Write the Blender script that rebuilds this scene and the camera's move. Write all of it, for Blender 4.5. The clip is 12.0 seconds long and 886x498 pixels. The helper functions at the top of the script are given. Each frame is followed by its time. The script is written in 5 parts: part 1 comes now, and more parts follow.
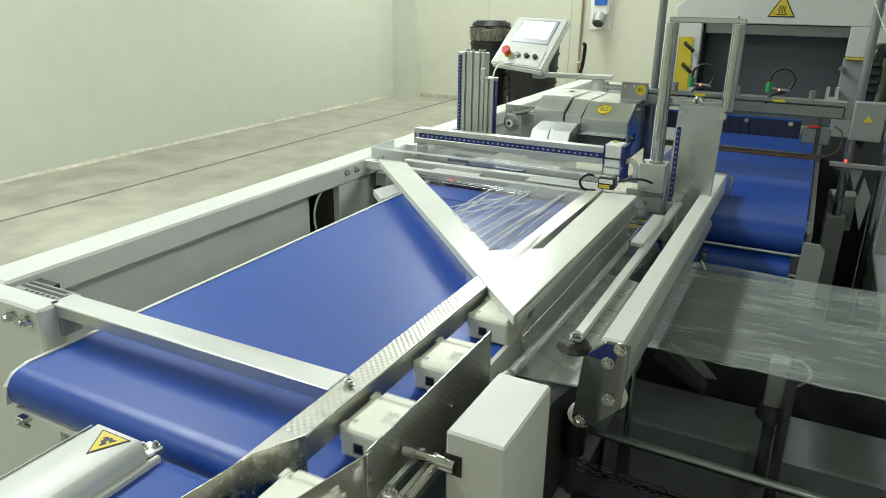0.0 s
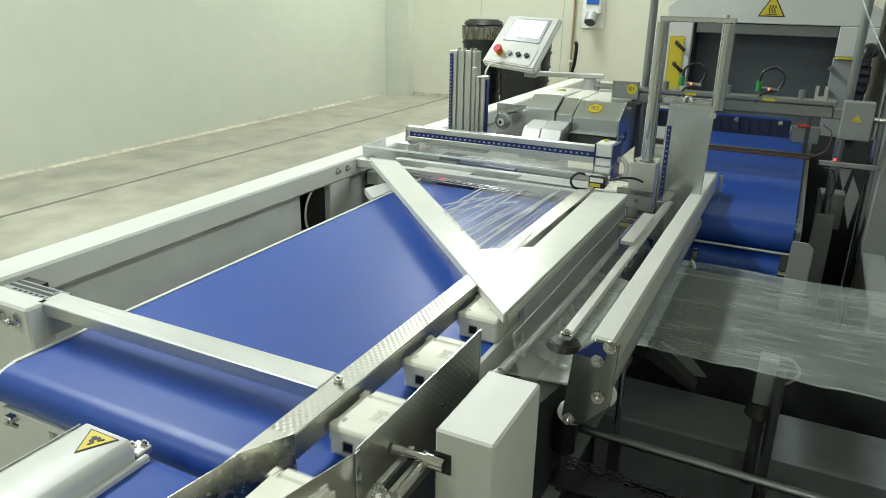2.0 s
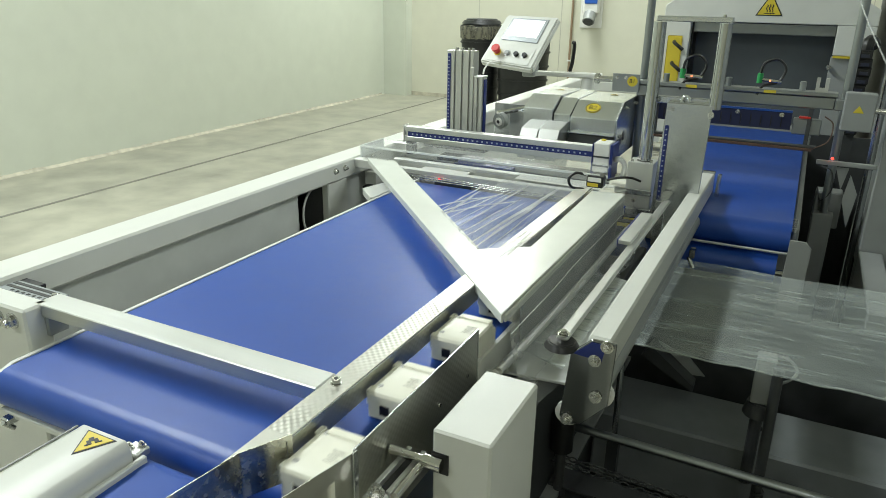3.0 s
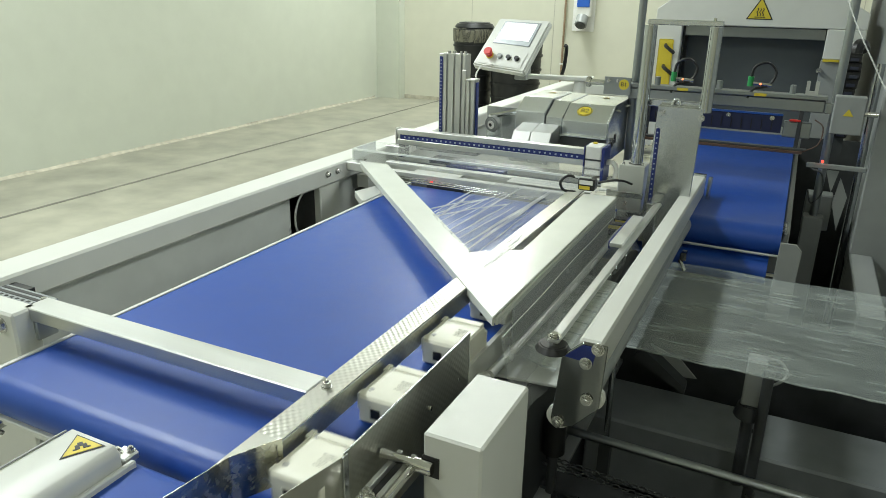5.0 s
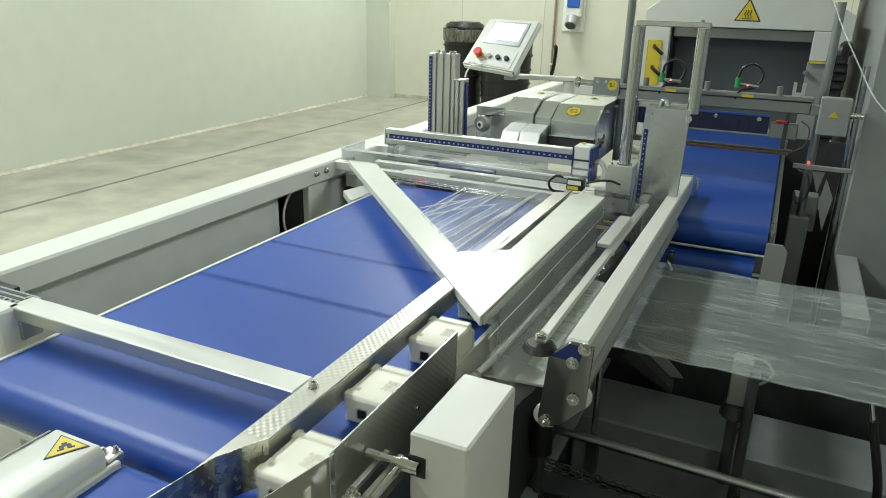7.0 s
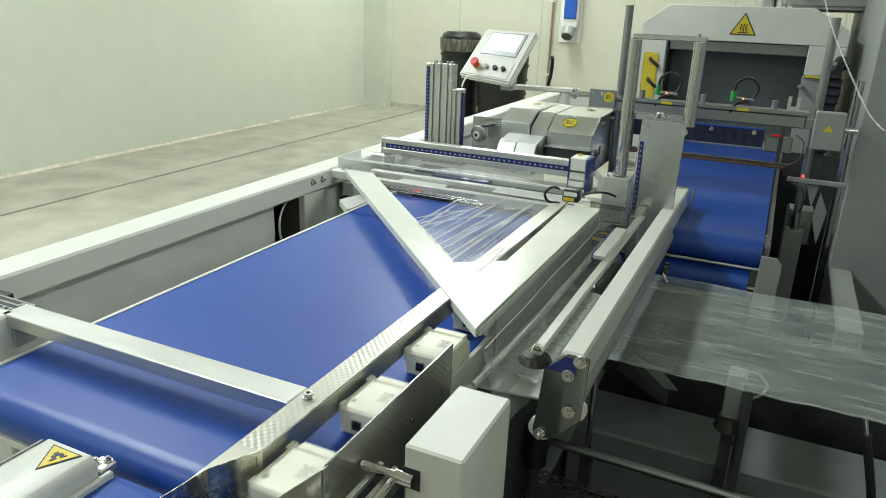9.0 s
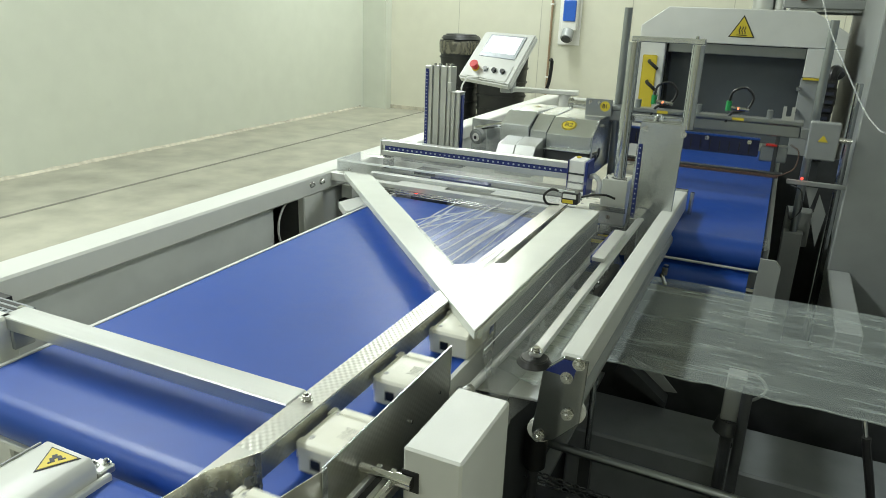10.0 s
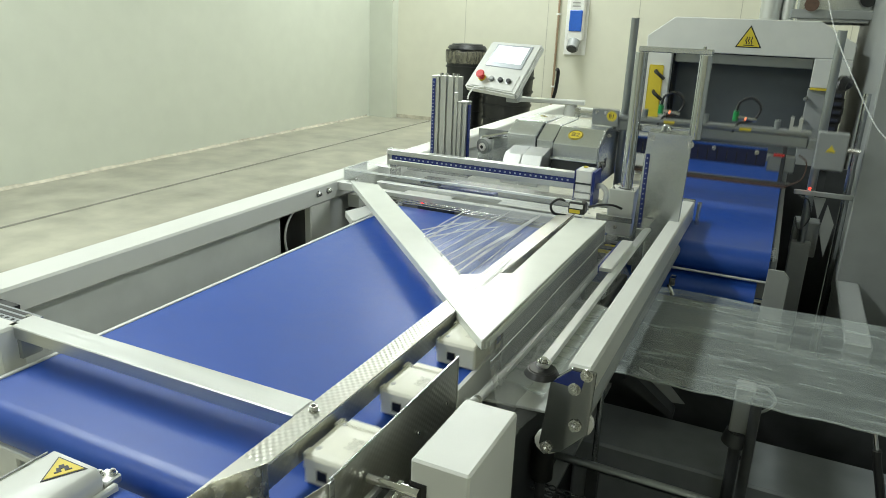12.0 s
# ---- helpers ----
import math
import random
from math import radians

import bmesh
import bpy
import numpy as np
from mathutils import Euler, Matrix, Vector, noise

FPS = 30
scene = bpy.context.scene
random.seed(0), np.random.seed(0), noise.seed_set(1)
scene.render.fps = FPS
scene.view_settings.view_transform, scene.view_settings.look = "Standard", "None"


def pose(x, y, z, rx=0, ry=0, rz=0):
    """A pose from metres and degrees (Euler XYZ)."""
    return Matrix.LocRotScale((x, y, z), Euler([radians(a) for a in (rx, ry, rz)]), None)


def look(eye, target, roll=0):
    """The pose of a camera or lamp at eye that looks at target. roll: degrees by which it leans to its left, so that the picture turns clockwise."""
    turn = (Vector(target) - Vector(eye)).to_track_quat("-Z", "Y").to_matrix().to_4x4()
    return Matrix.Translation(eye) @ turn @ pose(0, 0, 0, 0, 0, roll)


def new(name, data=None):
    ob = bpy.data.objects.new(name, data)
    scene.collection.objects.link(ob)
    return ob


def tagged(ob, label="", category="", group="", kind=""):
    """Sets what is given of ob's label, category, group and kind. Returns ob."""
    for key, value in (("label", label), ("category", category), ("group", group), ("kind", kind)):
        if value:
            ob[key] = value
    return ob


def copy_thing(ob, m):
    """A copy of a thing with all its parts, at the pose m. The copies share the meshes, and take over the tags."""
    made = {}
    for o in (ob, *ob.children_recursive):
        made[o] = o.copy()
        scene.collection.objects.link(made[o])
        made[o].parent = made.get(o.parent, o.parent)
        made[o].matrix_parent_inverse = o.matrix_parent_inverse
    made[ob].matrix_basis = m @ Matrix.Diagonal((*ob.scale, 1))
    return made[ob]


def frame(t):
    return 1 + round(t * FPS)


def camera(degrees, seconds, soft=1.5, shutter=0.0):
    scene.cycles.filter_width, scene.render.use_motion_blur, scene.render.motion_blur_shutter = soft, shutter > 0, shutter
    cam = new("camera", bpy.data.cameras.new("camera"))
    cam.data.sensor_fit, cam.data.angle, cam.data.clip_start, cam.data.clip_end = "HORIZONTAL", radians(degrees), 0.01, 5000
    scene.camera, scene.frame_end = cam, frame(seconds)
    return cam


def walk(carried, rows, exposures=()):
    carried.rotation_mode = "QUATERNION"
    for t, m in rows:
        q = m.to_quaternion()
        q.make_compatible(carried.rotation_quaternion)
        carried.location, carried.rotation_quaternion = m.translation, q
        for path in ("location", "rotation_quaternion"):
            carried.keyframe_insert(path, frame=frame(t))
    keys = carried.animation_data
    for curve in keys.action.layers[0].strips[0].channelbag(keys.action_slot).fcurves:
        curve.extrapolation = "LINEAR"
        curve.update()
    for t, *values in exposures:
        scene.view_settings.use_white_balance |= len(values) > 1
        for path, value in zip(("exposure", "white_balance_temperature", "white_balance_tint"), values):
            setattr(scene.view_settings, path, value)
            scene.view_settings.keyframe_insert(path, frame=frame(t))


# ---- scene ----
cam = camera(63.8, 12.0, soft=0.85, shutter=0.6)
PATH = [
    (0, (-0.149, 0.169, 1.442), (-1.009, 1.842, 0.762), 0.8),
    (0.5, (-0.149, 0.168, 1.443), (-1.003, 1.845, 0.765), 1.0),
    (1, (-0.146, 0.168, 1.442), (-0.995, 1.847, 0.764), 1.0),
    (1.5, (-0.144, 0.169, 1.442), (-0.989, 1.85, 0.761), 0.9),
    (2, (-0.145, 0.17, 1.442), (-0.986, 1.851, 0.759), 1.0),
    (2.5, (-0.144, 0.17, 1.442), (-0.983, 1.852, 0.759), 1.0),
    (3, (-0.143, 0.171, 1.443), (-0.981, 1.853, 0.759), 0.9),
    (5, (-0.14, 0.173, 1.443), (-0.963, 1.866, 0.767), 1.0),
    (5.5, (-0.139, 0.174, 1.444), (-0.956, 1.869, 0.766), 1.2),
    (6, (-0.139, 0.174, 1.444), (-0.947, 1.874, 0.767), 1.4),
    (6.5, (-0.137, 0.174, 1.444), (-0.937, 1.877, 0.765), 1.5),
    (7, (-0.136, 0.174, 1.444), (-0.934, 1.879, 0.767), 1.4),
    (9, (-0.139, 0.174, 1.448), (-0.927, 1.891, 0.794), 2.1),
    (9.5, (-0.137, 0.174, 1.449), (-0.926, 1.893, 0.798), 2.1),
    (10, (-0.138, 0.174, 1.448), (-0.926, 1.894, 0.8), 2.1),
    (10.5, (-0.138, 0.173, 1.449), (-0.927, 1.894, 0.804), 2.3),
    (11, (-0.142, 0.174, 1.45), (-0.931, 1.898, 0.814), 2.5),
    (11.5, (-0.142, 0.176, 1.449), (-0.939, 1.899, 0.82), 2.3),
    (12, (-0.142, 0.175, 1.449), (-0.948, 1.896, 0.824), 2.1),
]
walk(cam, [(t, look(eye, target, roll)) for t, eye, target, roll in PATH])

# ---- light and exposure ----
scene.view_settings.exposure = 0.0
world = bpy.data.worlds.new("world")
world.use_nodes = True
world.node_tree.nodes["Background"].inputs[0].default_value = (0.9, 1.0, 0.86, 1)
world.node_tree.nodes["Background"].inputs[1].default_value = 0.03
scene.world = world

LAMP_TINT = (0.92, 1.0, 0.99)


def ceiling_lamp_light(x, y, z, sx, sy, power):
    data = bpy.data.lights.new("ceiling_light", "AREA")
    data.shape, data.size, data.size_y, data.energy, data.color = "RECTANGLE", sx, sy, power, LAMP_TINT
    ob = new("ceiling_light", data)
    ob.matrix_world = pose(x, y, z)
    return ob


LAMPS = ((-3.6, 8.15, 0.8, 2.4, 172), (-3.6, 5.2, 0.22, 2.4, 16), (-3.6, 1.6, 0.5, 2.4, 205), (-3.6, -2.6, 0.5, 2.4, 80), (2.9, 2.6, 0.8, 2.4, 125), (0.8, 7.2, 0.5, 2.4, 50), (0.8, -2.6, 0.5, 2.4, 22))
for lx, ly, sx, sy, lp in LAMPS:
    ceiling_lamp_light(lx, ly, 4.28, sx, sy, lp)


# ---- materials ----
def material(name, color, rough=0.5, metal=0.0, scale=20.0, vary=0.12, bump=0.0, fine=300.0, coat=0.0, stretch=(1, 1, 1), spec=0.5, uneven=0.02):
    """A surface with two scales of colour change, uneven gloss and fine relief."""
    mat = bpy.data.materials.new(name)
    mat.use_nodes = True
    nt = mat.node_tree
    n, li = nt.nodes, nt.links
    b = n["Principled BSDF"]
    b.inputs["Metallic"].default_value = metal
    b.inputs["Coat Weight"].default_value = coat
    b.inputs["Specular IOR Level"].default_value = spec
    tc = n.new("ShaderNodeTexCoord")
    mp = n.new("ShaderNodeMapping")
    mp.inputs["Scale"].default_value = stretch
    li.new(tc.outputs["Object"], mp.inputs[0])
    big, small = n.new("ShaderNodeTexNoise"), n.new("ShaderNodeTexNoise")
    big.inputs["Scale"].default_value, small.inputs["Scale"].default_value = scale * 0.15, scale
    big.inputs["Detail"].default_value, small.inputs["Detail"].default_value = 4, 6
    li.new(mp.outputs[0], big.inputs[0])
    li.new(mp.outputs[0], small.inputs[0])
    add = n.new("ShaderNodeMath")
    add.operation = "ADD"
    li.new(big.outputs["Fac"], add.inputs[0])
    li.new(small.outputs["Fac"], add.inputs[1])
    ramp = n.new("ShaderNodeMapRange")
    ramp.inputs[1].default_value, ramp.inputs[2].default_value = 0.7, 1.3
    ramp.inputs[3].default_value, ramp.inputs[4].default_value = 1 - vary, 1 + vary * 0.5
    li.new(add.outputs[0], ramp.inputs[0])
    mul = n.new("ShaderNodeVectorMath")
    mul.operation = "SCALE"
    mul.inputs[0].default_value = color
    li.new(ramp.outputs[0], mul.inputs["Scale"])
    li.new(mul.outputs[0], b.inputs["Base Color"])
    rr = n.new("ShaderNodeMapRange")
    rr.inputs[1].default_value, rr.inputs[2].default_value = 0.35, 0.65
    rr.inputs[3].default_value, rr.inputs[4].default_value = max(0.02, rough - uneven), min(1, rough + uneven)
    li.new(small.outputs["Fac"], rr.inputs[0])
    li.new(rr.outputs[0], b.inputs["Roughness"])
    if bump:
        grain = n.new("ShaderNodeTexNoise")
        grain.inputs["Scale"].default_value = fine
        li.new(mp.outputs[0], grain.inputs[0])
        bp = n.new("ShaderNodeBump")
        bp.inputs["Strength"].default_value, bp.inputs["Distance"].default_value = bump, 0.001
        li.new(grain.outputs["Fac"], bp.inputs["Height"])
        li.new(bp.outputs[0], b.inputs["Normal"])
    return mat


def clear(name, color, rough, streak=0.0, alpha=1.0, stretch=(1, 7, 1)):
    """Thin clear plastic; alpha is how much of it one sees."""
    mat = bpy.data.materials.new(name)
    mat.use_nodes = True
    n, li = mat.node_tree.nodes, mat.node_tree.links
    b = n["Principled BSDF"]
    b.inputs["Base Color"].default_value = (*color, 1)
    b.inputs["Roughness"].default_value = rough
    b.inputs["IOR"].default_value = 1.49
    b.inputs["Alpha"].default_value = alpha
    if streak:
        tc = n.new("ShaderNodeTexCoord")
        mp = n.new("ShaderNodeMapping")
        mp.inputs["Scale"].default_value = stretch
        no = n.new("ShaderNodeTexNoise")
        no.inputs["Scale"].default_value, no.inputs["Detail"].default_value = 9, 5
        li.new(tc.outputs["Object"], mp.inputs[0])
        li.new(mp.outputs[0], no.inputs[0])
        bp = n.new("ShaderNodeBump")
        bp.inputs["Strength"].default_value, bp.inputs["Distance"].default_value = streak, 0.004
        li.new(no.outputs["Fac"], bp.inputs["Height"])
        li.new(bp.outputs[0], b.inputs["Normal"])
        ra = n.new("ShaderNodeMapRange")
        ra.inputs[1].default_value, ra.inputs[2].default_value = 0.4, 0.75
        ra.inputs[3].default_value, ra.inputs[4].default_value = alpha * 0.82, min(1, alpha * 1.6)
        li.new(no.outputs["Fac"], ra.inputs[0])
        li.new(ra.outputs[0], b.inputs["Alpha"])
    return mat


def soft_line(name, color, half):
    """A faint stripe along x that fades out to both sides over half metres."""
    mat = bpy.data.materials.new(name)
    mat.use_nodes = True
    n, li = mat.node_tree.nodes, mat.node_tree.links
    b = n["Principled BSDF"]
    b.inputs["Base Color"].default_value = (*color, 1)
    b.inputs["Roughness"].default_value = 0.6
    b.inputs["Specular IOR Level"].default_value = 0.1
    tc, sp, ab, ra = n.new("ShaderNodeTexCoord"), n.new("ShaderNodeSeparateXYZ"), n.new("ShaderNodeMath"), n.new("ShaderNodeMapRange")
    li.new(tc.outputs["Object"], sp.inputs[0])
    ab.operation = "ABSOLUTE"
    li.new(sp.outputs["Y"], ab.inputs[0])
    ra.interpolation_type = "SMOOTHSTEP"
    ra.inputs[1].default_value, ra.inputs[2].default_value = 0.0, half
    ra.inputs[3].default_value, ra.inputs[4].default_value = 0.17, 0.0
    li.new(ab.outputs[0], ra.inputs[0])
    li.new(ra.outputs[0], b.inputs["Alpha"])
    return mat


def glowing(name, color, strength):
    mat = bpy.data.materials.new(name)
    mat.use_nodes = True
    b = mat.node_tree.nodes["Principled BSDF"]
    b.inputs["Base Color"].default_value = (*color, 1)
    b.inputs["Emission Color"].default_value = (*color, 1)
    b.inputs["Emission Strength"].default_value = strength
    return mat


M_WALL = material("wall_panel_paint", (0.55, 0.575, 0.485), 0.5, 0, 5, 0.05, 0.1, 60)
M_WALL2 = material("cream_panel_paint", (0.62, 0.615, 0.50), 0.5, 0, 5, 0.05, 0.1, 60)
M_CEIL = material("ceiling_paint", (0.75, 0.76, 0.7), 0.7, 0, 5, 0.05)
M_FLOOR = material("concrete_floor", (0.345, 0.335, 0.265), 0.38, 0, 4, 0.42, 0.15, 120)
M_JOINT = material("floor_joint", (0.20, 0.195, 0.165), 0.8, 0, 30, 0.2)
M_JOINT2 = material("panel_joint", (0.44, 0.43, 0.35), 0.6, 0, 20, 0.1)
M_SEAL = material("wall_base_seal", (0.50, 0.47, 0.37), 0.8, 0, 14, 0.4)
M_WHITE = material("white_powder_coat", (0.64, 0.65, 0.605), 0.34, 0, 14, 0.05, 0.15, 900)
M_GREYP = material("grey_powder_coat", (0.30, 0.315, 0.305), 0.4, 0, 14, 0.1, 0.15, 900)
M_PLATE = material("satin_white_plate", (0.66, 0.68, 0.62), 0.20, 0, 14, 0.05, spec=0.22)
M_PANEL = material("galvanised_side_sheet", (0.62, 0.64, 0.61), 0.45, 0.1, 10, 0.12)
M_BELT = material("blue_belt", (0.0145, 0.066, 0.335), 0.38, 0, 30, 0.08, 0.04, 1500, spec=0.42)
M_BELT_DARK = soft_line("blue_belt_seam", (0.010, 0.042, 0.27), 0.014)
M_STEEL = material("brushed_steel", (0.60, 0.62, 0.63), 0.24, 1, 45, 0.10, uneven=0.03)
M_DULL = material("dull_grey_steel", (0.33, 0.35, 0.36), 0.34, 1, 30, 0.03, uneven=0.01)
M_MIRROR = material("polished_steel", (0.50, 0.515, 0.52), 0.08, 1, 30, 0.03, uneven=0.01)
M_TABLE = material("satin_grey_table", (0.50, 0.52, 0.50), 0.38, 0.1, 25, 0.10, uneven=0.05)
M_NAVY = material("navy_guard", (0.022, 0.027, 0.075), 0.4, 0.2, 30, 0.1)
M_HOOD = material("satin_steel_hood", (0.70, 0.73, 0.74), 0.25, 1, 12, 0.03, uneven=0.008)
# polished steel darkened by colour for the dark interior it would mirror
M_ENDSTEEL = material("reflection_dark_steel", (0.26, 0.27, 0.27), 0.10, 1, 30, 0.05, uneven=0.01)
M_BAR = material("brushed_bar", (0.60, 0.61, 0.585), 0.35, 1, 60, 0.05, 0.10, 260, stretch=(0.12, 3, 3), uneven=0.04)
M_BOLT = material("zinc_bolt", (0.68, 0.68, 0.65), 0.22, 1, 300, 0.3, uneven=0.08)
M_CHROME = material("chromed_rod", (0.62, 0.62, 0.60), 0.12, 1, 40, 0.03, uneven=0.01)
M_ALU = material("anodised_aluminium", (0.60, 0.61, 0.59), 0.40, 0.85, 40, 0.03, uneven=0.01)
M_EMB = material("embossed_steel", (0.50, 0.50, 0.455), 0.33, 1, 60, 0.04, uneven=0.0)
# cream tint and mottle imitate the wall and modules mirrored in the mouth
M_EMB_MOTTLED = material("reflection_embossed_steel", (0.66, 0.65, 0.56), 0.24, 1, 90, 0.25, 0.3, 60, uneven=0.08)
M_BLUE = material("blue_slot_cover", (0.015, 0.03, 0.17), 0.4, 0, 60, 0.1)
M_DOT = material("white_tick", (0.40, 0.45, 0.55), 0.4, 0, 60, 0.05)
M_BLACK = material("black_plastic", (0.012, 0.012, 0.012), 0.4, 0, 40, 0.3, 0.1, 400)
M_DARK = material("dark_steel", (0.065, 0.069, 0.070), 0.5, 0.3, 20, 0.3)
M_CHASSIS = material("chassis_grey", (0.21, 0.225, 0.23), 0.5, 0, 12, 0.2)
M_CAVE = material("tunnel_curtain", (0.10, 0.115, 0.12), 0.45, 0, 12, 0.15)
M_YELLOW = material("yellow_label", (0.66, 0.52, 0.04), 0.45, 0, 60, 0.05)
M_PRINT = material("black_print", (0.02, 0.02, 0.02), 0.5, 0, 60, 0.1)
M_GREYPRINT = material("grey_print", (0.40, 0.40, 0.37), 0.5, 0, 60, 0.2)
M_FAINT = material("faint_print", (0.58, 0.57, 0.49), 0.5, 0, 200, 0.4)
M_PACK = material("cream_plastic_case", (0.76, 0.75, 0.64), 0.38, 0, 40, 0.05, 0.1, 800)
M_RED = material("red_plastic", (0.55, 0.02, 0.015), 0.35, 0, 40, 0.1)
M_GREEN = material("green_fitting", (0.02, 0.30, 0.08), 0.4, 0, 40, 0.1)
M_SOCKET = material("blue_socket_cover", (0.02, 0.11, 0.50), 0.35, 0, 40, 0.1)
M_WHITEPL = material("white_plastic", (0.78, 0.78, 0.74), 0.35, 0, 40, 0.05)
M_BROWN = material("brown_seal_strip", (0.11, 0.062, 0.042), 0.45, 0, 60, 0.25)
M_COPPER = material("copper_pipe", (0.36, 0.26, 0.17), 0.4, 0.4, 40, 0.15)
# colour for the bluish sheen on the black chain links
M_CHAINSHEEN = material("bluish_sheen_plastic", (0.03, 0.035, 0.06), 0.35, 0, 40, 0.1)
M_BIN = material("black_bin_plastic", (0.012, 0.013, 0.013), 0.42, 0, 20, 0.3)
M_BAG = clear("bin_liner", (0.25, 0.24, 0.18), 0.3, streak=0.6, alpha=0.55)
M_FILM = clear("stretch_film", (0.86, 0.88, 0.87), 0.14, streak=0.6, alpha=0.24, stretch=(6, 1, 3))
# near-white, so glints of wrinkled film come from colour, not gloss
M_FOLD = clear("glint_white_film", (0.94, 0.95, 0.94), 0.22, streak=0.3, alpha=0.66, stretch=(6, 1, 3))
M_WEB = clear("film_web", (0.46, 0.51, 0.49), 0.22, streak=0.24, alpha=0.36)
M_ACRYL = clear("acrylic_sheet", (0.85, 0.88, 0.85), 0.05, alpha=0.10)
M_HOSE = clear("clear_hose", (0.8, 0.83, 0.8), 0.15, alpha=0.30)
M_EDGE = clear("acrylic_edge", (0.9, 0.93, 0.9), 0.2, alpha=0.85)
M_SCREEN = glowing("lit_screen", (0.86, 0.90, 0.88), 0.75)
M_LEDRED = glowing("red_led", (1.0, 0.05, 0.03), 3)
M_LEDAMB = glowing("amber_led", (1.0, 0.25, 0.10), 2)
M_TUBE = glowing("lamp_diffuser", (1.0, 1.0, 0.92), 2)


# ---- mesh helpers ----
def mesh_of(name, bm, mat, smooth=False):
    me = bpy.data.meshes.new(name)
    bm.normal_update()
    if smooth:
        for f in bm.faces:
            f.smooth = True
    bm.to_mesh(me)
    bm.free()
    if mat:
        me.materials.append(mat)
    if smooth:
        me.set_sharp_from_angle(angle=radians(27))
    return me


def thing(name, x, y, z, label, category, group="", kind=""):
    ob = new(name)
    ob.empty_display_size = 0.05
    ob.matrix_world = pose(x, y, z)
    return tagged(ob, label, category, group, kind)


def origin(ob):
    m = Matrix.Identity(4)
    while ob:
        m = ob.matrix_parent_inverse @ ob.matrix_basis @ m if ob.parent else ob.matrix_basis @ m
        ob = ob.parent
    return m


def part(name, bm, mat, parent, label="", smooth=False, base=None):
    """One mesh under a thing; the bmesh is in world metres."""
    ob = new(name, mesh_of(name, bm, mat, smooth))
    ob.parent = parent
    ob.matrix_parent_inverse = origin_inverse(parent)
    return tagged(ob, label) if label else ob


def origin_inverse(ob):
    m = ob.matrix_basis.copy()
    if ob.parent:
        m = ob.parent.matrix_basis @ ob.matrix_parent_inverse @ m
    return m.inverted()


def solid(name, bm, mat, label, category="", kind="", smooth=False, group=""):
    return tagged(new(name, mesh_of(name, bm, mat, smooth)), label, category, group, kind)


def box(x0, x1, y0, y1, z0, z1, bev=0.0, bm=None, seg=1):
    bm2 = bmesh.new()
    bmesh.ops.create_cube(bm2, size=1)
    for v in bm2.verts:
        v.co = Vector(((x0 + x1) / 2 + v.co.x * (x1 - x0), (y0 + y1) / 2 + v.co.y * (y1 - y0), (z0 + z1) / 2 + v.co.z * (z1 - z0)))
    if bev:
        bmesh.ops.bevel(bm2, geom=bm2.edges[:], offset=bev, segments=seg, affect="EDGES", profile=0.5)
    return join(bm, bm2)


def join(bm, bm2):
    if bm is None:
        return bm2
    me = bpy.data.meshes.new("tmp")
    bm2.to_mesh(me)
    bm2.free()
    bm.from_mesh(me)
    bpy.data.meshes.remove(me)
    return bm


def rod(a, b, r, n=16, bm=None, r2=None, bev=0.0):
    a, b = Vector(a), Vector(b)
    bm2 = bmesh.new()
    bmesh.ops.create_cone(bm2, cap_ends=True, segments=n, radius1=r, radius2=r if r2 is None else r2, depth=(b - a).length)
    if bev:
        bmesh.ops.bevel(bm2, geom=[e for e in bm2.edges if len(e.link_faces) == 2 and any(len(f.verts) > 4 for f in e.link_faces)], offset=bev, segments=2, affect="EDGES")
    m = Matrix.Translation((a + b) / 2) @ (b - a).to_track_quat("Z", "Y").to_matrix().to_4x4()
    bmesh.ops.transform(bm2, matrix=m, verts=bm2.verts)
    return join(bm, bm2)


def tube(points, r, n=8, bm=None):
    """A bent round rod or cable through the points."""
    pts = [Vector(p) for p in points]
    bm2 = bmesh.new()
    rings = []
    side = None
    for i, p in enumerate(pts):
        d = (pts[min(i + 1, len(pts) - 1)] - pts[max(i - 1, 0)]).normalized()
        if side is None:
            side = d.orthogonal().normalized()
        side = (side - d * side.dot(d)).normalized()
        up = d.cross(side)
        rings.append([bm2.verts.new(p + (side * math.cos(2 * math.pi * k / n) + up * math.sin(2 * math.pi * k / n)) * r) for k in range(n)])
    for ra, rb in zip(rings, rings[1:]):
        for k in range(n):
            bm2.faces.new((ra[k], ra[(k + 1) % n], rb[(k + 1) % n], rb[k]))
    bm2.faces.new(rings[0][::-1])
    bm2.faces.new(rings[-1])
    return join(bm, bm2)


def arc(points, steps=8):
    """A smooth line through a few points."""
    pts = [Vector(p) for p in points]
    pts = [pts[0] * 2 - pts[1]] + pts + [pts[-1] * 2 - pts[-2]]
    out = []
    for i in range(1, len(pts) - 2):
        for k in range(steps):
            s = k / steps
            p0, p1, p2, p3 = pts[i - 1:i + 3]
            out.append(0.5 * (2 * p1 + (p2 - p0) * s + (2 * p0 - 5 * p1 + 4 * p2 - p3) * s * s + (3 * p1 - p0 - 3 * p2 + p3) * s ** 3))
    return out + [pts[-2]]


